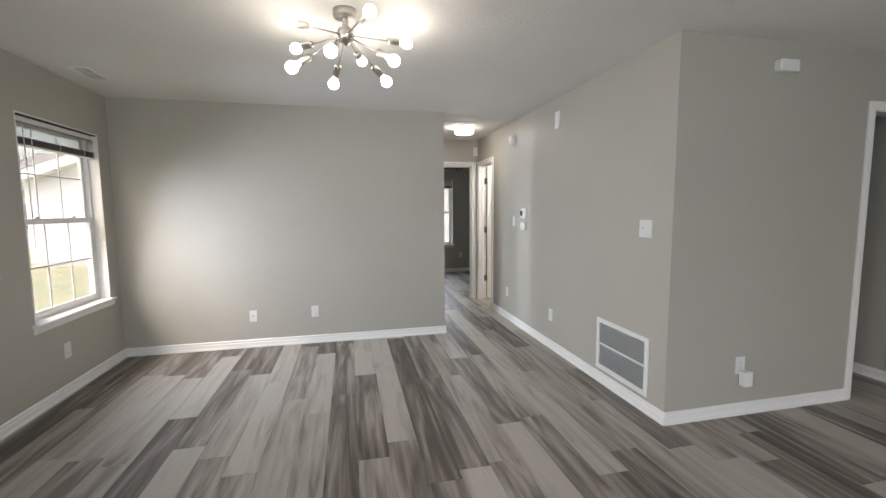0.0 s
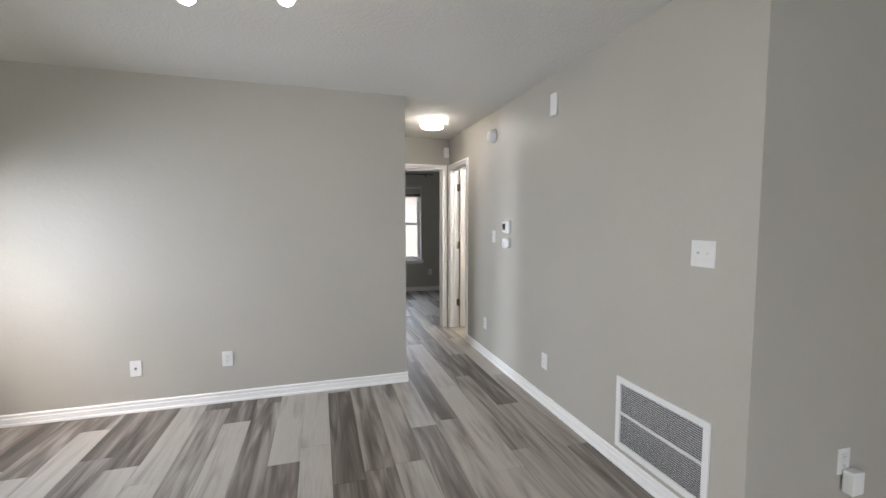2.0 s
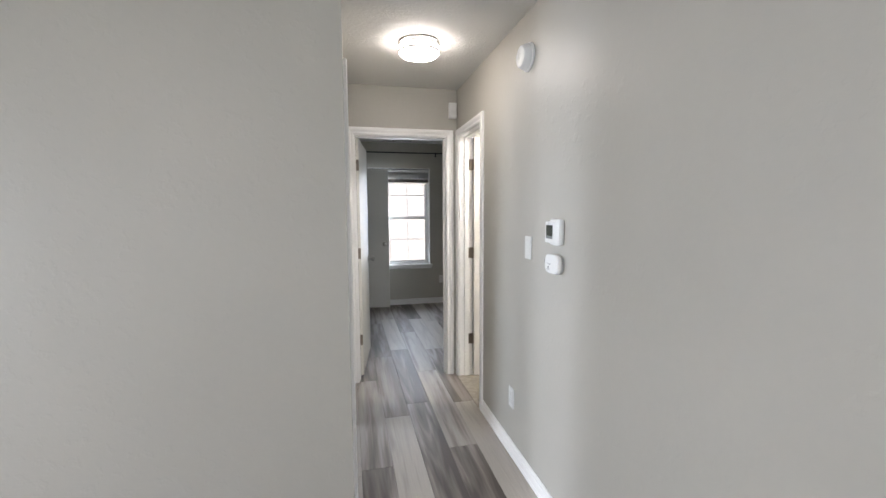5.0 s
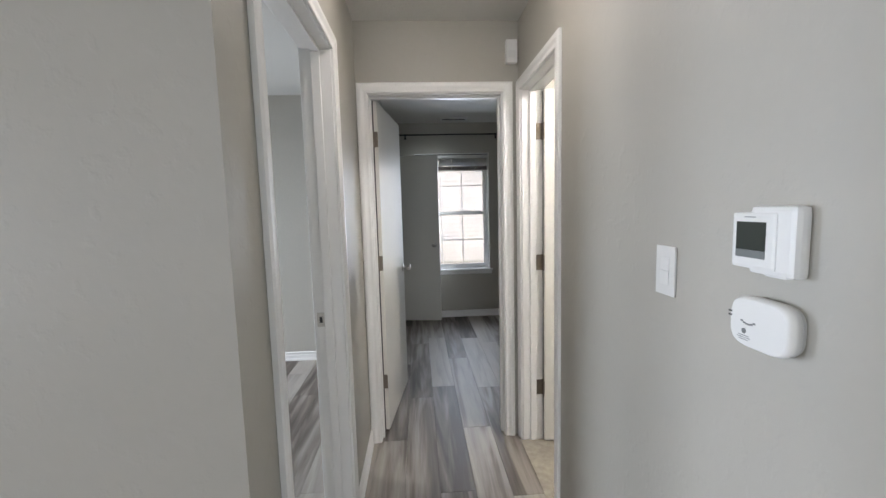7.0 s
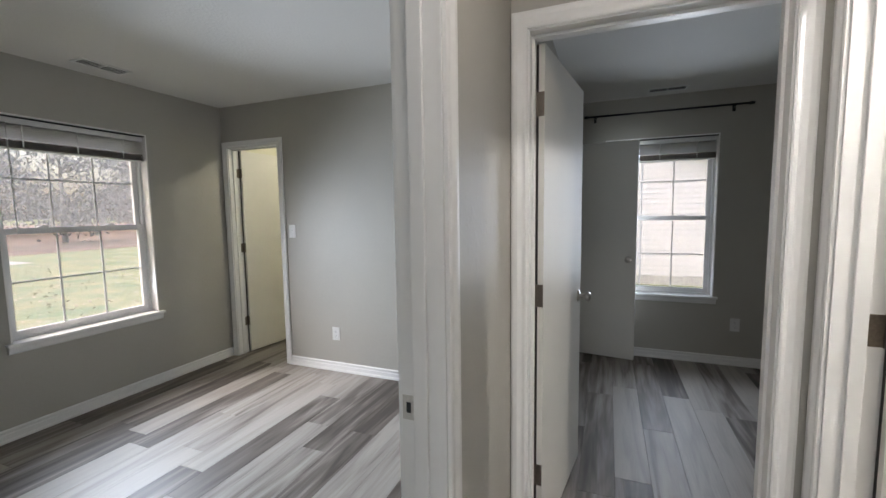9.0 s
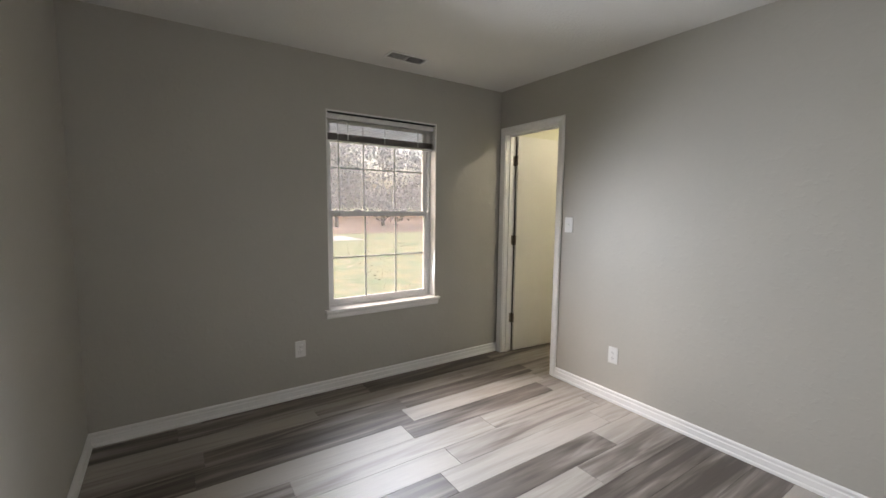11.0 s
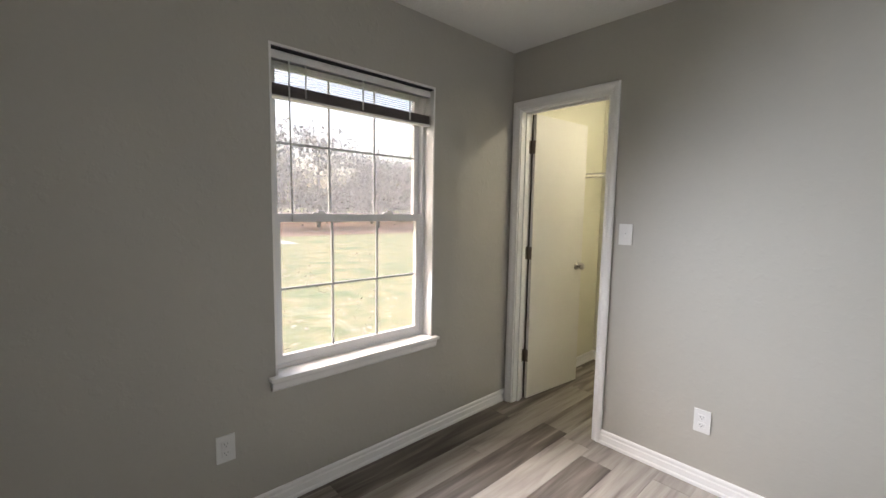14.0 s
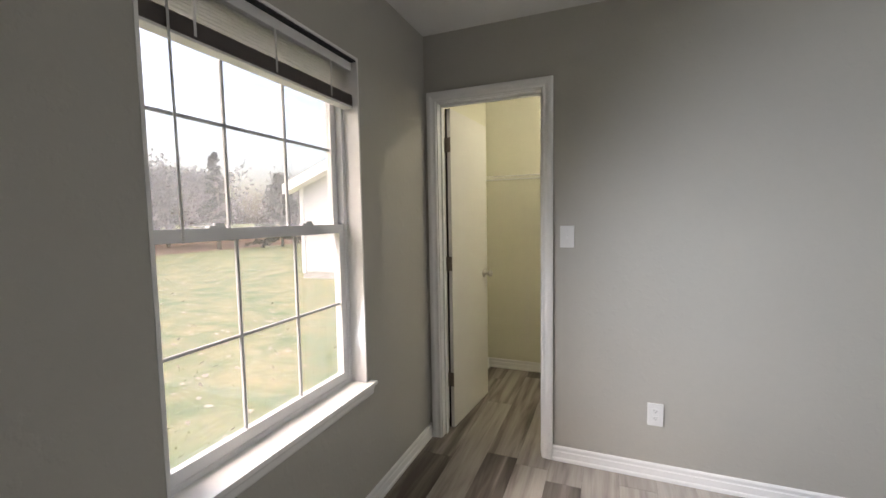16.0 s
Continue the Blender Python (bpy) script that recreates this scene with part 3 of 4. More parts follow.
def globe_lamp(x, y, label, bulb):
    d = thing("globe_ceiling_lamp", Matrix.Translation((x, y, TOP)), label, "ceiling lamp")
    part("lamp_holder", lathe(bmesh.new(), [(0, 0), (0.055, 0), (0.055, -0.012), (0.022, -0.03), (0.018, -0.045), (0, -0.045)]), PLASTIC, d)
    part("bulb", lathe(bmesh.new(), [(0.014, -0.045), (0.028, -0.065), (0.034, -0.085), (0.028, -0.108), (0, -0.118)]), bulb, d, "lit warm bulb")


globe_lamp(-0.75, 8.5, "small bare globe lamp lit on the closet ceiling", CLOSET_BULB)
globe_lamp(3.0, 5.5, "small bare globe lamp lit in the side room", BATH_BULB)


# ---- vents ----
def ceiling_vent(x, y, lx, ly):
    d = thing("ceiling_vent", Matrix.Translation((x, y, TOP)), "white metal ceiling register with two banks of louvres", "vent", "ceiling registers")
    along_y = ly > lx
    m = Matrix.Rotation(radians(90), 4, "Z") if along_y else Matrix()
    L, B = (ly, lx) if along_y else (lx, ly)

    def piece(name, mat, *specs):
        bm = bmesh.new()
        for s in specs:
            box(bm, *s, m)
        part(name, bm, mat, d)

    f = 0.018
    piece("frame", PLASTIC, (-L / 2, L / 2, -B / 2, -B / 2 + f, -0.008, -0.0005), (-L / 2, L / 2, B / 2 - f, B / 2, -0.008, -0.0005),
          (-L / 2, -L / 2 + f, -B / 2 + f, B / 2 - f, -0.008, -0.0005), (L / 2 - f, L / 2, -B / 2 + f, B / 2 - f, -0.008, -0.0005),
          (-0.005, 0.005, -B / 2 + f, B / 2 - f, -0.008, -0.0005))
    # dark sheet on the solid ceiling that paints the duct's shade
    piece("duct_shade", DARK, (-L / 2 + f, L / 2 - f, -B / 2 + f, B / 2 - f, -0.0018, -0.0006))
    n = 7
    for side in (-1, 1):
        for k in range(n):
            # first bank: thinner, flatter blades, shaped so it looks shaded
            half, tilt = (0.002, 75) if side < 0 else (0.0048, 36)
            c = side * (0.012 + (L / 2 - f - 0.016) * (k + 0.5) / n)
            bm = box(bmesh.new(), -0.0006, 0.0006, -B / 2 + f, B / 2 - f, -half, half)
            bm.transform(m @ Matrix.Translation((c, 0, -0.0075)) @ Matrix.Rotation(radians(side * tilt), 4, "Y"))
            part("louvre", bm, PLASTIC, d)


ceiling_vent(-1.705, 4.01, 0.14, 0.30)
ceiling_vent(-1.70, 6.74, 0.14, 0.31)
ceiling_vent(1.985, 8.99, 0.31, 0.14)


def return_grille():
    d = thing("return_air_grille", on_west_face(2.118, 3.19, 0.0), "white return air grille of two louvred panels low on the wall", "grille")
    w, z0, z1, f = 0.59, 0.112, 0.522, 0.034
    zm = (z0 + z1) / 2
    for s in ((0, w, -0.012, -0.0005, z1 - f, z1), (0, w, -0.012, -0.0005, z0, z0 + f), (0, f, -0.0121, -0.0005, z0 + f, z1 - f), (w - f, w, -0.0121, -0.0005, z0 + f, z1 - f)):
        part("frame", boxes(s, bevel=0.003), PLASTIC, d)
    part("middle_bar", boxes((f, w - f, -0.011, -0.0005, zm - 0.006, zm + 0.006), bevel=0.002), PLASTIC, d)
    # grey sheet on the wall that paints shade behind the louvres
    part("duct_shade", boxes((f, w - f, -0.0018, -0.0004, z0 + f, z1 - f)), DUCT, d)
    for a, b in ((z0 + f, zm - 0.006), (zm + 0.006, z1 - f)):
        n = 15
        for k in range(n):
            z = a + (b - a) * (k + 0.5) / n
            bm = box(bmesh.new(), f, w - f, -0.007, 0.007, -0.0006, 0.0006)
            bm.transform(Matrix.Translation((0, -0.007, z)) @ Matrix.Rotation(radians(-38), 4, "X"))
            part("louvre", bm, PLATE, d)


return_grille()


# ---- switches, outlets and devices on the walls ----
def cover(d, w, h):
    part("cover_plate", boxes((-w / 2, w / 2, -0.006, -0.0004, -h / 2, h / 2), bevel=0.002), PLATE, d)
    return d


def screws(d, zs, x=0):
    for z in zs:
        part("screw", lathe(bmesh.new(), [(0.0034, 0), (0.003, 0.0012), (0, 0.0014)], Matrix.Translation((x, -0.006, z)) @ Matrix.Rotation(radians(90), 4, "X"), 10), PLATE, d)


def outlet(m, label="white duplex wall outlet with cover plate"):
    d = cover(thing("wall_outlet", m, label, "outlet", "duplex outlets"), 0.074, 0.118)
    for s in (-1, 1):
        z = s * 0.0195
        face = part("receptacle", boxes((-0.0165, 0.0165, -0.0082, -0.006, z - 0.014, z + 0.014), bevel=0.002), PLATE, d)
        part("slot", boxes((-0.0075, -0.0055, -0.0086, -0.0083, z - 0.001, z + 0.007), (0.0055, 0.0075, -0.0086, -0.0083, z - 0.001, z + 0.006), (-0.002, 0.002, -0.0086, -0.0083, z - 0.009, z - 0.005)), DARK, face)
    screws(d, (0,))
    return d


def toggles(m, n, label):
    d = cover(thing("light_switch", m, label, "switch"), 0.074 if n == 1 else 0.118, 0.118)
    for k in range(n):
        x = 0 if n == 1 else (k - 0.5) * 0.046
        part("toggle_slot", boxes((x - 0.0055, x + 0.0055, -0.0066, -0.0061, -0.0125, 0.0125)), PLASTIC, d)
        bm = boxes((x - 0.0042, x + 0.0042, -0.018, -0.006, -0.002, 0.007), bevel=0.0015)
        bm.transform(Matrix.Translation((0, -0.006, 0)) @ Matrix.Rotation(radians(-14), 4, "X") @ Matrix.Translation((0, 0.006, 0)))
        part("toggle", bm, PLASTIC, d)
        screws(d, (-0.030, 0.030), x)
    return d


def rocker(m, label):
    d = cover(thing("light_switch", m, label, "switch"), 0.074, 0.118)
    bm = boxes((-0.0165, 0.0165, -0.0085, -0.006, -0.033, 0.0), (-0.0165, 0.0165, -0.0072, -0.006, 0.0005, 0.033), bevel=0.001)
    part("rocker", bm, PLASTIC, d)
    return d


outlet(on_west_face(2.118, 3.99, 0.336))
outlet(on_west_face(2.118, 5.158, 0.345))
outlet(on_south_face(-0.203, 4.735, 0.340), "white wall outlet with smooth cover plate")
outlet(on_east_face(-1.97, 3.927, 0.338))
outlet(on_east_face(-1.97, 6.02, 0.358))
outlet(on_south_face(-0.706, 7.88, 0.342))
outlet(on_south_face(2.604, 9.2, 0.372))
toggles(on_west_face(2.118, 2.678, 1.258), 2, "white double toggle light switch on the wall")
toggles(on_south_face(-1.145, 7.88, 1.257), 1, "white single toggle switch beside the closet door")
rocker(on_west_face(2.118, 4.953, 1.248), "white rocker switch plate in the hall")


def coax_plate():
    d = cover(thing("cable_wall_plate", on_south_face(-0.808, 4.735, 0.325), "pale grey cable wall plate with a centre jack", "wall plate"), 0.072, 0.116)
    bm = lathe(bmesh.new(), [(0.0075, 0), (0.0075, 0.004), (0.0048, 0.004), (0.0048, 0.011), (0, 0.011)], Matrix.Translation((0, -0.006, 0)) @ Matrix.Rotation(radians(90), 4, "X"), 12)
    part("coax_jack", bm, HINGE, d)
    screws(d, (-0.03, 0.03))


coax_plate()
plug_outlet = outlet(on_south_face(2.695, 2.445, 0.345), "white wall outlet with a plug-in device below")
adapter = thing("plug_in_adapter", on_south_face(2.718, 2.445, 0.272), "white plug-in adapter box in the outlet", "adapter")
part("body", boxes((-0.036, 0.036, -0.052, -0.0095, -0.062, 0.040), bevel=0.006), PLASTIC, adapter)
part("seam", boxes((-0.0365, 0.0365, -0.030, -0.028, -0.055, 0.034)), PLATE, adapter)


def thermostat():
    d = thing("thermostat", on_west_face(2.118, 4.645, 1.345), "white wall thermostat with a dark rectangular display", "thermostat")
    part("wall_base", boxes((-0.036, 0.054, -0.028, -0.0005, -0.058, 0.057), bevel=0.010), PLASTIC, d)
    part("body", boxes((-0.070, 0.022, -0.031, -0.002, -0.050, 0.046), bevel=0.006), PLASTIC, d)
    part("display", boxes((-0.058, 0.003, -0.0322, -0.0311, -0.018, 0.030)), LCD, d, "dark grey-green display")
    part("display_bar", boxes((-0.058, 0.003, -0.0323, -0.0312, -0.031, -0.0183)), LCDBAR, d)
    part("battery_tray", boxes((0.0, 0.040, -0.0268, -0.012, -0.0585, -0.0535), bevel=0.001), PLATE, d)
    part("marking", boxes((-0.042, -0.018, -0.0316, -0.0311, 0.0375, 0.039)), LCDBAR, d)


thermostat()


def co_alarm():
    d = thing("carbon_monoxide_alarm", on_west_face(2.118, 4.650, 1.201), "white oval carbon monoxide alarm below the thermostat", "alarm")
    for nm, w, h, ya, yb in (("wall_base", 0.058, 0.041, -0.010, -0.0005), ("body", 0.0625, 0.0445, -0.032, -0.0102)):
        bm = bmesh.new()
        ring, n = [], 40
        for k in range(n):
            a = k * math.tau / n
            c, s = math.cos(a), math.sin(a)
            ring.append((w * math.copysign(abs(c) ** 0.48, c), h * math.copysign(abs(s) ** 0.62, s)))
        lev = [(yb, 1.0), (ya + 0.010, 1.0), (ya + 0.003, 0.965), (ya, 0.91)]
        loops = [[bm.verts.new((x * f, y, z * f)) for x, z in ring] for y, f in lev]
        for a, b in zip(loops, loops[1:]):
            for k in range(n):
                fc = bm.faces.new((a[k], a[(k + 1) % n], b[(k + 1) % n], b[k]))
                fc.smooth = True
        bm.faces.new(loops[-1])
        bm.faces.new(loops[0][::-1])
        part(nm, bm, PLASTIC, d)
    arc = bmesh.new()
    for k in range(6):
        a0 = -0.5 + k / 6
        x0, x1 = a0 * 0.032, (a0 + 1 / 6) * 0.032
        box(arc, x0 - 0.018, x1 - 0.018, -0.0326, -0.0321, -0.004 + 0.012 * abs(a0 + 1 / 12) ** 2 * 2, -0.0012 + 0.012 * abs(a0 + 1 / 12) ** 2 * 2)
    part("sounder_slot", arc, LCDBAR, d)
    part("test_button", lathe(bmesh.new(), [(0.005, 0), (0.0045, 0.001), (0, 0.0012)], Matrix.Translation((-0.026, -0.032, -0.016)) @ Matrix.Rotation(radians(90), 4, "X"), 14), LCDBAR, d)
    part("indicator", boxes((-0.062, -0.054, -0.0326, -0.0321, 0.011, 0.014)), DARK, d)
    part("indicator", boxes((-0.062, -0.054, -0.0326, -0.0321, 0.004, 0.007)), DARK, d)
    for z, w in ((-0.024, 0.022), (-0.0275, 0.028), (-0.031, 0.020)):
        part("printed_line", boxes((-0.026 - w / 2, -0.026 + w / 2, -0.0324, -0.0321, z - 0.0006, z + 0.0006)), LCDBAR, d)


co_alarm()


def smoke_alarm():
    d = thing("smoke_alarm", on_west_face(2.118, 4.985, 2.212), "round white smoke alarm on the hall wall", "smoke alarm")
    r = Matrix.Rotation(radians(90), 4, "X")
    part("mounting_ring", lathe(bmesh.new(), [(0, 0.0005), (0.070, 0.0005), (0.070, 0.008), (0.066, 0.010), (0, 0.010)], r, 36), PLASTIC, d)
    part("body", lathe(bmesh.new(), [(0.062, 0.0105), (0.062, 0.026), (0.055, 0.034), (0.052, 0.046), (0.046, 0.050), (0, 0.051)], r, 36), PLASTIC, d)
    part("test_button", lathe(bmesh.new(), [(0.014, 0.0512), (0.013, 0.054), (0, 0.0545)], r, 20), PLATE, d)


smoke_alarm()


def sensor(name, m, w, h, dep, label):
    d = thing(name, m, label, "sensor")
    part("body", boxes((-w / 2, w / 2, -dep, -0.0005, -h / 2, h / 2), bevel=0.006), PLASTIC, d)
    part("lens", boxes((-w * 0.34, w * 0.34, -dep - 0.001, -dep + 0.0005, -h * 0.30, h * 0.02), bevel=0.0005), PLATE, d)


sensor("motion_sensor", on_south_face(2.074, 6.405, 2.265), 0.062, 0.125, 0.042, "white motion sensor box high on the hall end wall")
blank = thing("blank_cover", on_west_face(2.118, 3.914, 2.226), "white blank cover plate high on the wall", "wall plate")
part("plate", boxes((-0.040, 0.040, -0.014, -0.0005, -0.078, 0.078), bevel=0.004), PLASTIC, blank)
chime = thing("door_chime", on_south_face(2.895, 2.445, 2.282), "white door chime box high on the wall", "chime")
part("body", boxes((-0.070, 0.070, -0.046, -0.0005, -0.036, 0.036), bevel=0.006), PLASTIC, chime)
part("side_cap", boxes((-0.078, -0.0705, -0.040, -0.0005, -0.030, 0.030), bevel=0.003), PLATE, chime)


# ---- curtain rod over the end room's window ----
def curtain_rod():
    d = thing("curtain_rod", Matrix.Translation((0, 9.13, 2.287)), "thin black curtain rod above the window", "curtain rod")
    part("rod", tube(bmesh.new(), (1.34, 0, 0), (2.615, 0, 0), 0.009, 14), BLACK, d)
    for x, s in ((1.34, -1), (2.615, 1)):
        part("finial", tube(bmesh.new(), (x, 0, 0), (x + s * 0.035, 0, 0), 0.014, 14, 0.012), BLACK, d)
    for x in (1.40, 2.52):
        bm = tube(bmesh.new(), (x, 0, -0.004), (x, 0.065, -0.012), 0.005, 10)
        box(bm, x - 0.012, x + 0.012, 0.064, 0.0695, -0.045, 0.022)
        part("bracket", bm, BLACK, d)


curtain_rod()


# ---- closet shelf ----
def wire_shelf():
    d = thing("closet_shelf", Matrix.Translation((0, 0, 1.70)), "white wire closet shelf along the back wall", "shelf")
    part("front_wire", tube(bmesh.new(), (-1.955, 8.885, 0), (-0.205, 8.885, 0), 0.004, 8), PLASTIC, d)
    part("lip_wire", tube(bmesh.new(), (-1.955, 8.882, -0.03), (-0.205, 8.882, -0.03), 0.003, 8), PLASTIC, d)
    part("back_wire", tube(bmesh.new(), (-1.955, 9.18, 0), (-0.205, 9.18, 0), 0.004, 8), PLASTIC, d)
    for k in range(56):
        x = -1.945 + 0.031 * k
        part("cross_wire", tube(bmesh.new(), (x, 8.883, 0.003), (x, 9.182, 0.003), 0.0018, 6), PLASTIC, d)


wire_shelf()


# ---- outside ----
GZ = -0.3
tagged(part("ground", boxes((-400, 400, -400, 400, GZ - 1.0, GZ)), LAWN), "patchy green and straw lawn", "ground", kind="structure")
tagged(part("leaf_litter_bed", boxes((-120, -23, -60, 140, GZ - 0.5, GZ + 0.01)), LITTER), "red-brown bed of fallen leaves under trees", "ground", kind="structure")
tagged(part("pale_strip", boxes((-21.5, -18.5, -60, 13.5, GZ - 0.5, GZ + 0.006)), PALE), "pale strip across the lawn", "path", kind="structure")
tagged(part("foundation", boxes((-2.09, -1.98, -2.6, 9.3, GZ, -0.06)), PALE), "concrete foundation strip", "foundation", kind="structure")


def grass():
    rng = random.Random(4)
    vs, fs = [], []
    for _ in range(16000):
        d = 0.15 + 14 * rng.random() ** 1.7
        x = -2.35 - d
        y = 3.5 + 14.0 * rng.random()
        h, a = 0.006 + 0.014 * rng.random(), rng.random() * math.pi
        w = 0.004 + 0.006 * rng.random() + 0.0007 * d
        lx, ly = rng.uniform(-0.03, 0.03), rng.uniform(-0.03, 0.03)
        k = len(vs)
        vs += [(x - w * math.cos(a), y - w * math.sin(a), GZ), (x + w * math.cos(a), y + w * math.sin(a), GZ), (x + lx, y + ly, GZ + h)]
        fs.append((k, k + 1, k + 2))
    me = bpy.data.meshes.new("grass_blades")
    me.from_pydata(vs, [], fs)
    me.materials.append(BLADE)
    tagged(new("grass_blades", me), "short green and yellowing grass blades on the lawn", "grass", kind="stuff")
    vs, fs = [], []
    for _ in range(2400):
        x, y = -2.6 - 15 * rng.random(), 3 + 14 * rng.random()
        r, a, t = 0.02 + 0.035 * rng.random(), rng.random() * math.tau, rng.uniform(-0.02, 0.02)
        k = len(vs)
        for j in range(5):
            b = a + j * math.tau / 5
            rr = r * (1 if j % 2 else 0.6)
            vs.append((x + rr * math.cos(b), y + rr * math.sin(b), GZ + 0.025 + t * math.cos(b)))
        fs.append(tuple(range(k, k + 5)))
    me = bpy.data.meshes.new("fallen_leaves")
    me.from_pydata(vs, [], fs)
    me.materials.append(LEAFDRY)
    tagged(new("fallen_leaves", me), "pale dry leaves scattered on the grass", "leaves", kind="stuff")


grass()


def tree(x, y, h, spread, seed, conifer=False):
    rng = random.Random(seed)
    d = thing("conifer" if conifer else "tree", Matrix.Translation((x, y, GZ)), "dark green conifer beyond the lawn" if conifer else "grey-green tree with thin branches beyond the lawn, haze painted into its pale colour", "tree", "trees beyond the lawn")
    bm = bmesh.new()
    tube(bm, (0, 0, -0.1), (0.1, 0, h * 0.5), h * 0.022, 10, h * 0.013)
    tube(bm, (0.1, 0, h * 0.5), (0, 0.1, h * 0.93), h * 0.013, 8, h * 0.003)
    tips = []
    for k in range(70 if conifer else 34):
        a = rng.random() * math.tau
        if conifer:
            f = 0.12 + 0.86 * k / 70
            ln = spread * (1.02 - f) * rng.uniform(0.7, 1.1) + 0.1
            s = Vector((0, 0, h * f))
            e = s + Vector((ln * math.cos(a), ln * math.sin(a), -0.18 * ln))
        else:
            f = rng.uniform(0.06, 0.85)
            ln = spread * rng.uniform(0.45, 1.0) * (1.15 - 0.5 * f)
            s = Vector((0.05, 0.05, h * f))
            e = s + Vector((ln * math.cos(a), ln * math.sin(a), ln * rng.uniform(0.2, 0.75)))
        tube(bm, s, e, h * 0.006, 5, h * 0.0015)
        tips.append((s, e))
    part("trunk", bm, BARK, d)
    vs, fs = [], []
    for s, e in tips:
        for _ in range(60 if conifer else 110):
            u = rng.uniform(0.25, 1.08)
            c = s.lerp(e, u) + Vector((rng.gauss(0, 1), rng.gauss(0, 1), rng.gauss(0, 0.7))) * (0.13 if conifer else 0.42) * spread * 0.35
            r = spread * rng.uniform(0.03, 0.06) if conifer else spread * rng.uniform(0.020, 0.048)
            q = Euler((rng.random() * 6.3, rng.random() * 6.3, rng.random() * 6.3)).to_matrix()
            k = len(vs)
            vs += [tuple(c + q @ Vector(p) * r) for p in ((-1, 0, 0), (0, -0.5, 0.1), (1, 0, 0), (0, 0.5, 0.1))]
            fs.append((k, k + 1, k + 2, k + 3))
    me = bpy.data.meshes.new("crown")
    me.from_pydata(vs, [], fs)
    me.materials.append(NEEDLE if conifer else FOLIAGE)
    new("crown", me).parent = d


tree(-23.7, 24.4, 6.2, 1.5, 3, True)
tree(-21.6, 27.6, 5.0, 2.4, 5, True)
for i, (tx, ty, th, ts) in enumerate(((-32, 21, 8, 4.2), (-30, 25.5, 6, 3.4), (-31, 16.5, 7.5, 3.8), (-40, 14, 8, 4.5), (-38, 30, 7, 4), (-46, 6, 9, 5), (-30, 38, 6, 3.5), (-52, 22, 10, 6), (-33, 3, 8, 4.5), (-48, 44, 8, 5), (-28, 46, 7, 4))):
    tree(tx, ty, th, ts, 20 + i)


def neighbour_house():
    x0, x1, y0, y1, eave, rise = -9.3, 4.2, 15.3, 26.0, 2.75, 2.6
    d = thing("neighbour_house", Matrix.Translation((0, 0, GZ)), "white lap-sided neighbouring house with a gable end", "house")
    xm = (x0 + x1) / 2
    bm = bmesh.new()
    lo = [bm.verts.new(p) for p in ((x0, y0, 0), (x1, y0, 0), (x1, y0, eave), (xm, y0, eave + rise), (x0, y0, eave))]
    hi = [bm.verts.new(p) for p in ((x0, y1, 0), (x1, y1, 0), (x1, y1, eave), (xm, y1, eave + rise), (x0, y1, eave))]
    bm.faces.new(lo)
    bm.faces.new(hi[::-1])
    for i in range(5):
        bm.faces.new((lo[i], lo[(i + 1) % 5], hi[(i + 1) % 5], hi[i]))
    part("wall", bm, SIDING, d)
    z, n = 0.22, 0
    while z < eave + rise - 0.3:
        inset = max(0.0, (z + 0.115 - eave) / rise) * (x1 - x0) / 2
        bm = bmesh.new()
        a, b = x0 + inset, x1 - inset
        v = [bm.verts.new(p) for p in ((a, y0 - 0.020, z), (b, y0 - 0.020, z), (b, y0 - 0.004, z + 0.115), (a, y0 - 0.004, z + 0.115), (a, y0, z), (b, y0, z))]
        bm.faces.new(v[:4])
        bm.faces.new((v[4], v[5], v[1], v[0]))
        part("siding_board", bm, SIDING, d)
        z += 0.115
    part("foundation", boxes((x0 + 0.01, x1 - 0.01, y0 - 0.02, y1, -0.05, 0.2)), PALE, d)
    for s in (-1, 1):
        e = x0 - 0.35 if s < 0 else x1 + 0.35
        ze = eave - 0.35 * rise / ((x1 - x0) / 2)
        bm = bmesh.new()
        v = [bm.verts.new(p) for p in ((e, y0 - 0.35, ze), (xm, y0 - 0.35, eave + rise), (xm, y1 + 0.3, eave + rise), (e, y1 + 0.3, ze))]
        bm.faces.new(v)
        r = bmesh.ops.extrude_face_region(bm, geom=bm.faces[:])
        for q in r["geom"]:
            if isinstance(q, bmesh.types.BMVert):
                q.co.z += 0.14
        part("roof_slope", bm, SHINGLE, d)
        bm = bmesh.new()
        w = [bm.verts.new(v_co) for v_co in ((e, y0 - 0.36, ze - 0.16), (xm, y0 - 0.36, eave + rise - 0.16), (xm, y0 - 0.36, eave + rise + 0.12), (e, y0 - 0.36, ze + 0.12),
                                             (e, y0 - 0.02, ze - 0.16), (xm, y0 - 0.02, eave + rise - 0.16))]
        bm.faces.new(w[:4])
        bm.faces.new((w[0], w[4], w[5], w[1]))
        part("rake_board", bm, TRIM, d, "white rake board and soffit")
    for s in (x0, x1 - 0.1):
        part("corner_board", boxes((s - 0.01, s + 0.11, y0 - 0.04, y0 - 0.001, 0.15, eave)), TRIM, d)


neighbour_house()


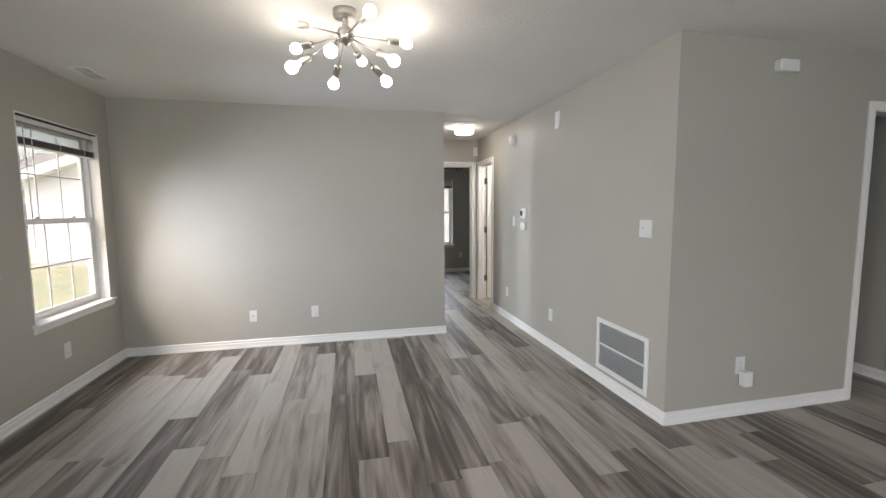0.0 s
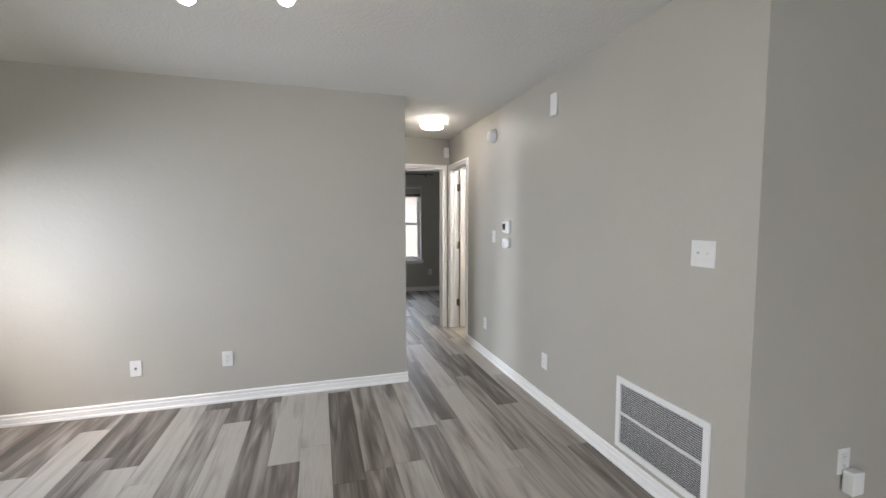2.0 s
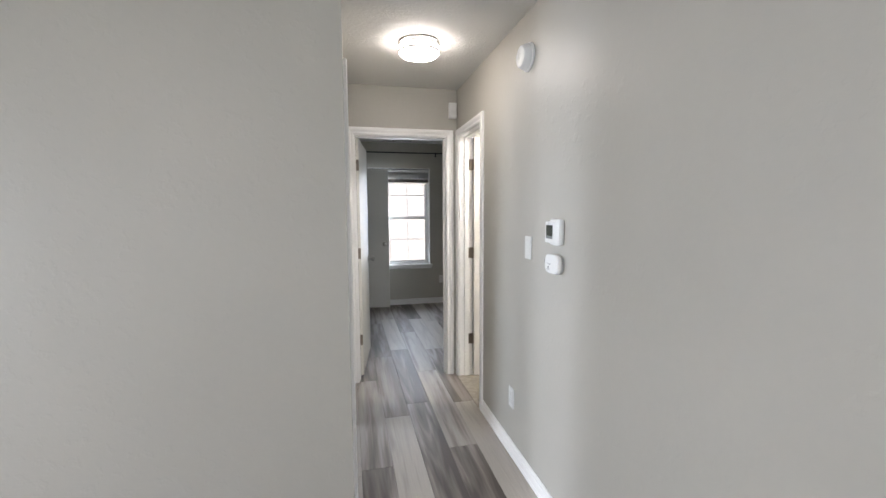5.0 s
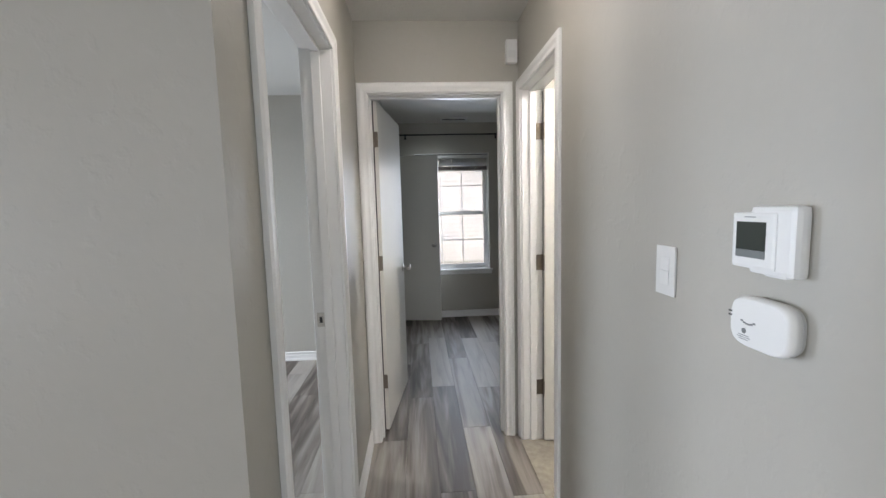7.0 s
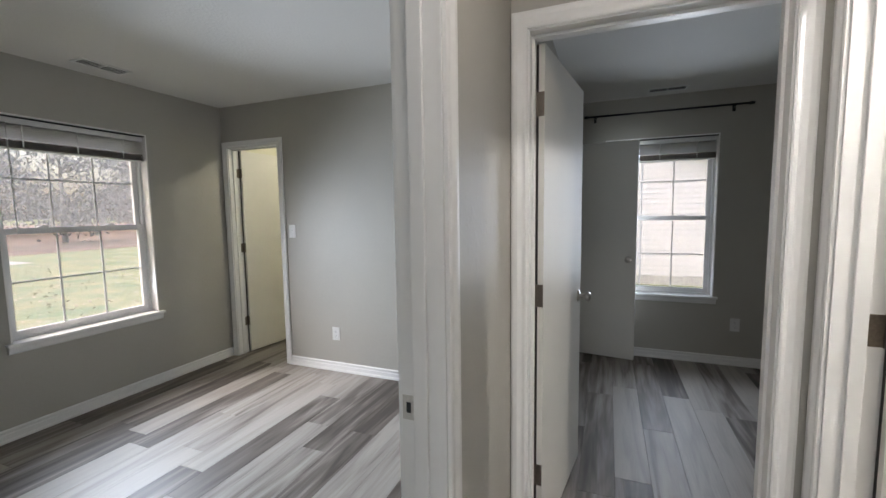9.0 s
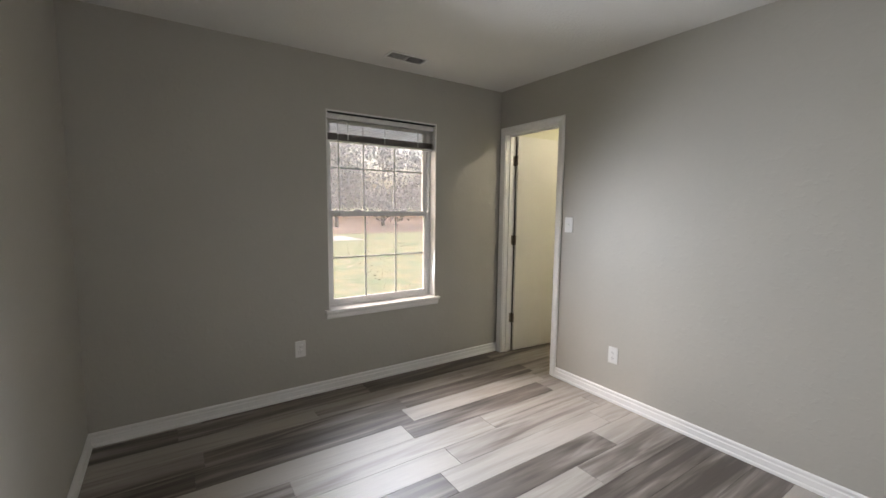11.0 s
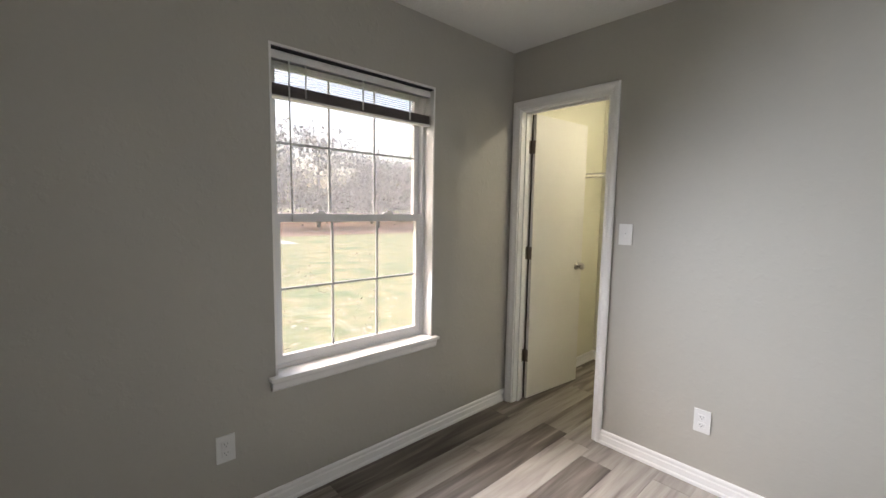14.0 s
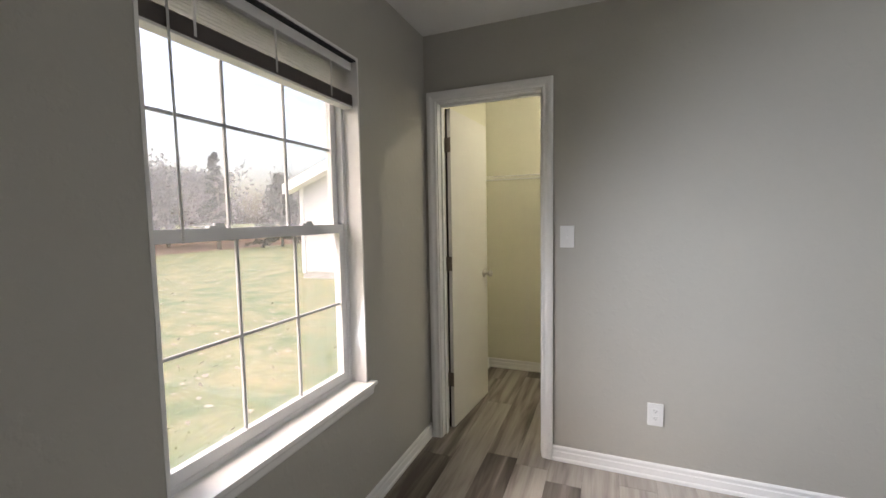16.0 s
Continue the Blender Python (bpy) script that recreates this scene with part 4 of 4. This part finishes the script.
def far_house():
    d = thing("far_house", Matrix.Translation((-11.0, 27.5, GZ)), "lavender-grey far house with dark windows", "house")
    part("wall", boxes((-5, 5, -4, 4, 0, 2.8)), LAVENDER, d)
    bm = bmesh.new()
    v = [bm.verts.new(p) for p in ((-5.3, -4.4, 2.7), (5.3, -4.4, 2.7), (5.3, 4.4, 2.7), (-5.3, 4.4, 2.7), (-5.3, 0, 4.9), (5.3, 0, 4.9))]
    for f in ((0, 1, 5, 4), (2, 3, 4, 5), (0, 4, 3), (1, 2, 5), (3, 2, 1, 0)):
        bm.faces.new([v[i] for i in f])
    part("roof", bm, SHINGLE, d)
    for x in (-3.2, 0.2, 3.0):
        w = part("window", boxes((x - 0.55, x + 0.55, -4.05, -4.001, 0.9, 2.1)), DARK, d)
        part("window_frame", boxes((x - 0.62, x - 0.551, -4.07, -4.001, 0.83, 2.17), (x + 0.551, x + 0.62, -4.07, -4.001, 0.83, 2.17)), TRIM, w)


far_house()

# ---- the plank floor ----
floor = tagged(part("floor", boxes((-2.1, 4.43, -2.6, 9.3, -0.06, -0.004), (4.43, 5.3, -2.6, 2.55, -0.06, -0.004)), SUBFLOOR), "grey-brown wood-look vinyl plank floor", "floor", kind="structure")
PW, PL = 0.1765, 1.22


def plank_mesh():
    bm = boxes((-PW / 2 + 0.0004, PW / 2 - 0.0004, -PL / 2 + 0.0004, PL / 2 - 0.0004, -0.006, 0.0))
    top = [e for e in bm.edges if all(v.co.z > -0.001 for v in e.verts)]
    bmesh.ops.bevel(bm, geom=top, offset=0.0011, segments=1, affect="EDGES")
    me = bpy.data.meshes.new("plank")
    bm.to_mesh(me)
    bm.free()
    me.materials.append(PLANK)
    return me


def lay_floor():
    rng = random.Random(11)
    me = plank_mesh()
    far_v, far_f, count = [], [], 0
    k0, k1 = math.floor((-1.99 - 0.007) / PW), math.ceil((5.2 - 0.007) / PW)
    for k in range(k0, k1):
        x = 0.007 + (k + 0.5) * PW
        y = -2.6 - rng.random() * PL
        end = 9.3 if x < 4.36 else 2.55
        while y < end - 0.05:
            c = y + PL / 2
            shown = (x < 3.2 and 0.9 < c < 5.3) or (x < 1.2 and c > 4.6 and c < 9.4) or (1.1 < x < 2.7 and c > 4.6)
            if shown and y + PL < end and count < 320:
                ob = new("plank", me)
                ob.location = (x, c, 0)
                ob.parent = floor
                count += 1
            else:
                b = len(far_v)
                a0, a1 = x - PW / 2 + 0.0006, x + PW / 2 - 0.0006
                c0, c1 = max(y, -2.6) + 0.0006, min(y + PL, end) - 0.0006
                far_v += [(a0, c0, -0.0005), (a1, c0, -0.0005), (a1, c1, -0.0005), (a0, c1, -0.0005), (a0, c0, -0.006), (a1, c0, -0.006), (a1, c1, -0.006), (a0, c1, -0.006)]
                far_f += [(b, b + 1, b + 2, b + 3), (b, b + 4, b + 5, b + 1), (b + 1, b + 5, b + 6, b + 2), (b + 2, b + 6, b + 7, b + 3), (b + 3, b + 7, b + 4, b)]
            y += PL
    fm = bpy.data.meshes.new("planks")
    fm.from_pydata(far_v, [], far_f)
    fm.materials.append(PLANKS)
    rest = tagged(new("planks", fm), "further grey-brown vinyl planks", "", kind="stuff")
    rest.parent = floor


lay_floor()
tagged(part("tile_floor", boxes((2.10, 4.32, 5.752, 6.333, -0.003, 0.004), (2.24, 4.32, 4.615, 5.751, -0.003, 0.004), bevel=0.001), BEIGE), "beige tiled floor of the side room", "floor", kind="structure")
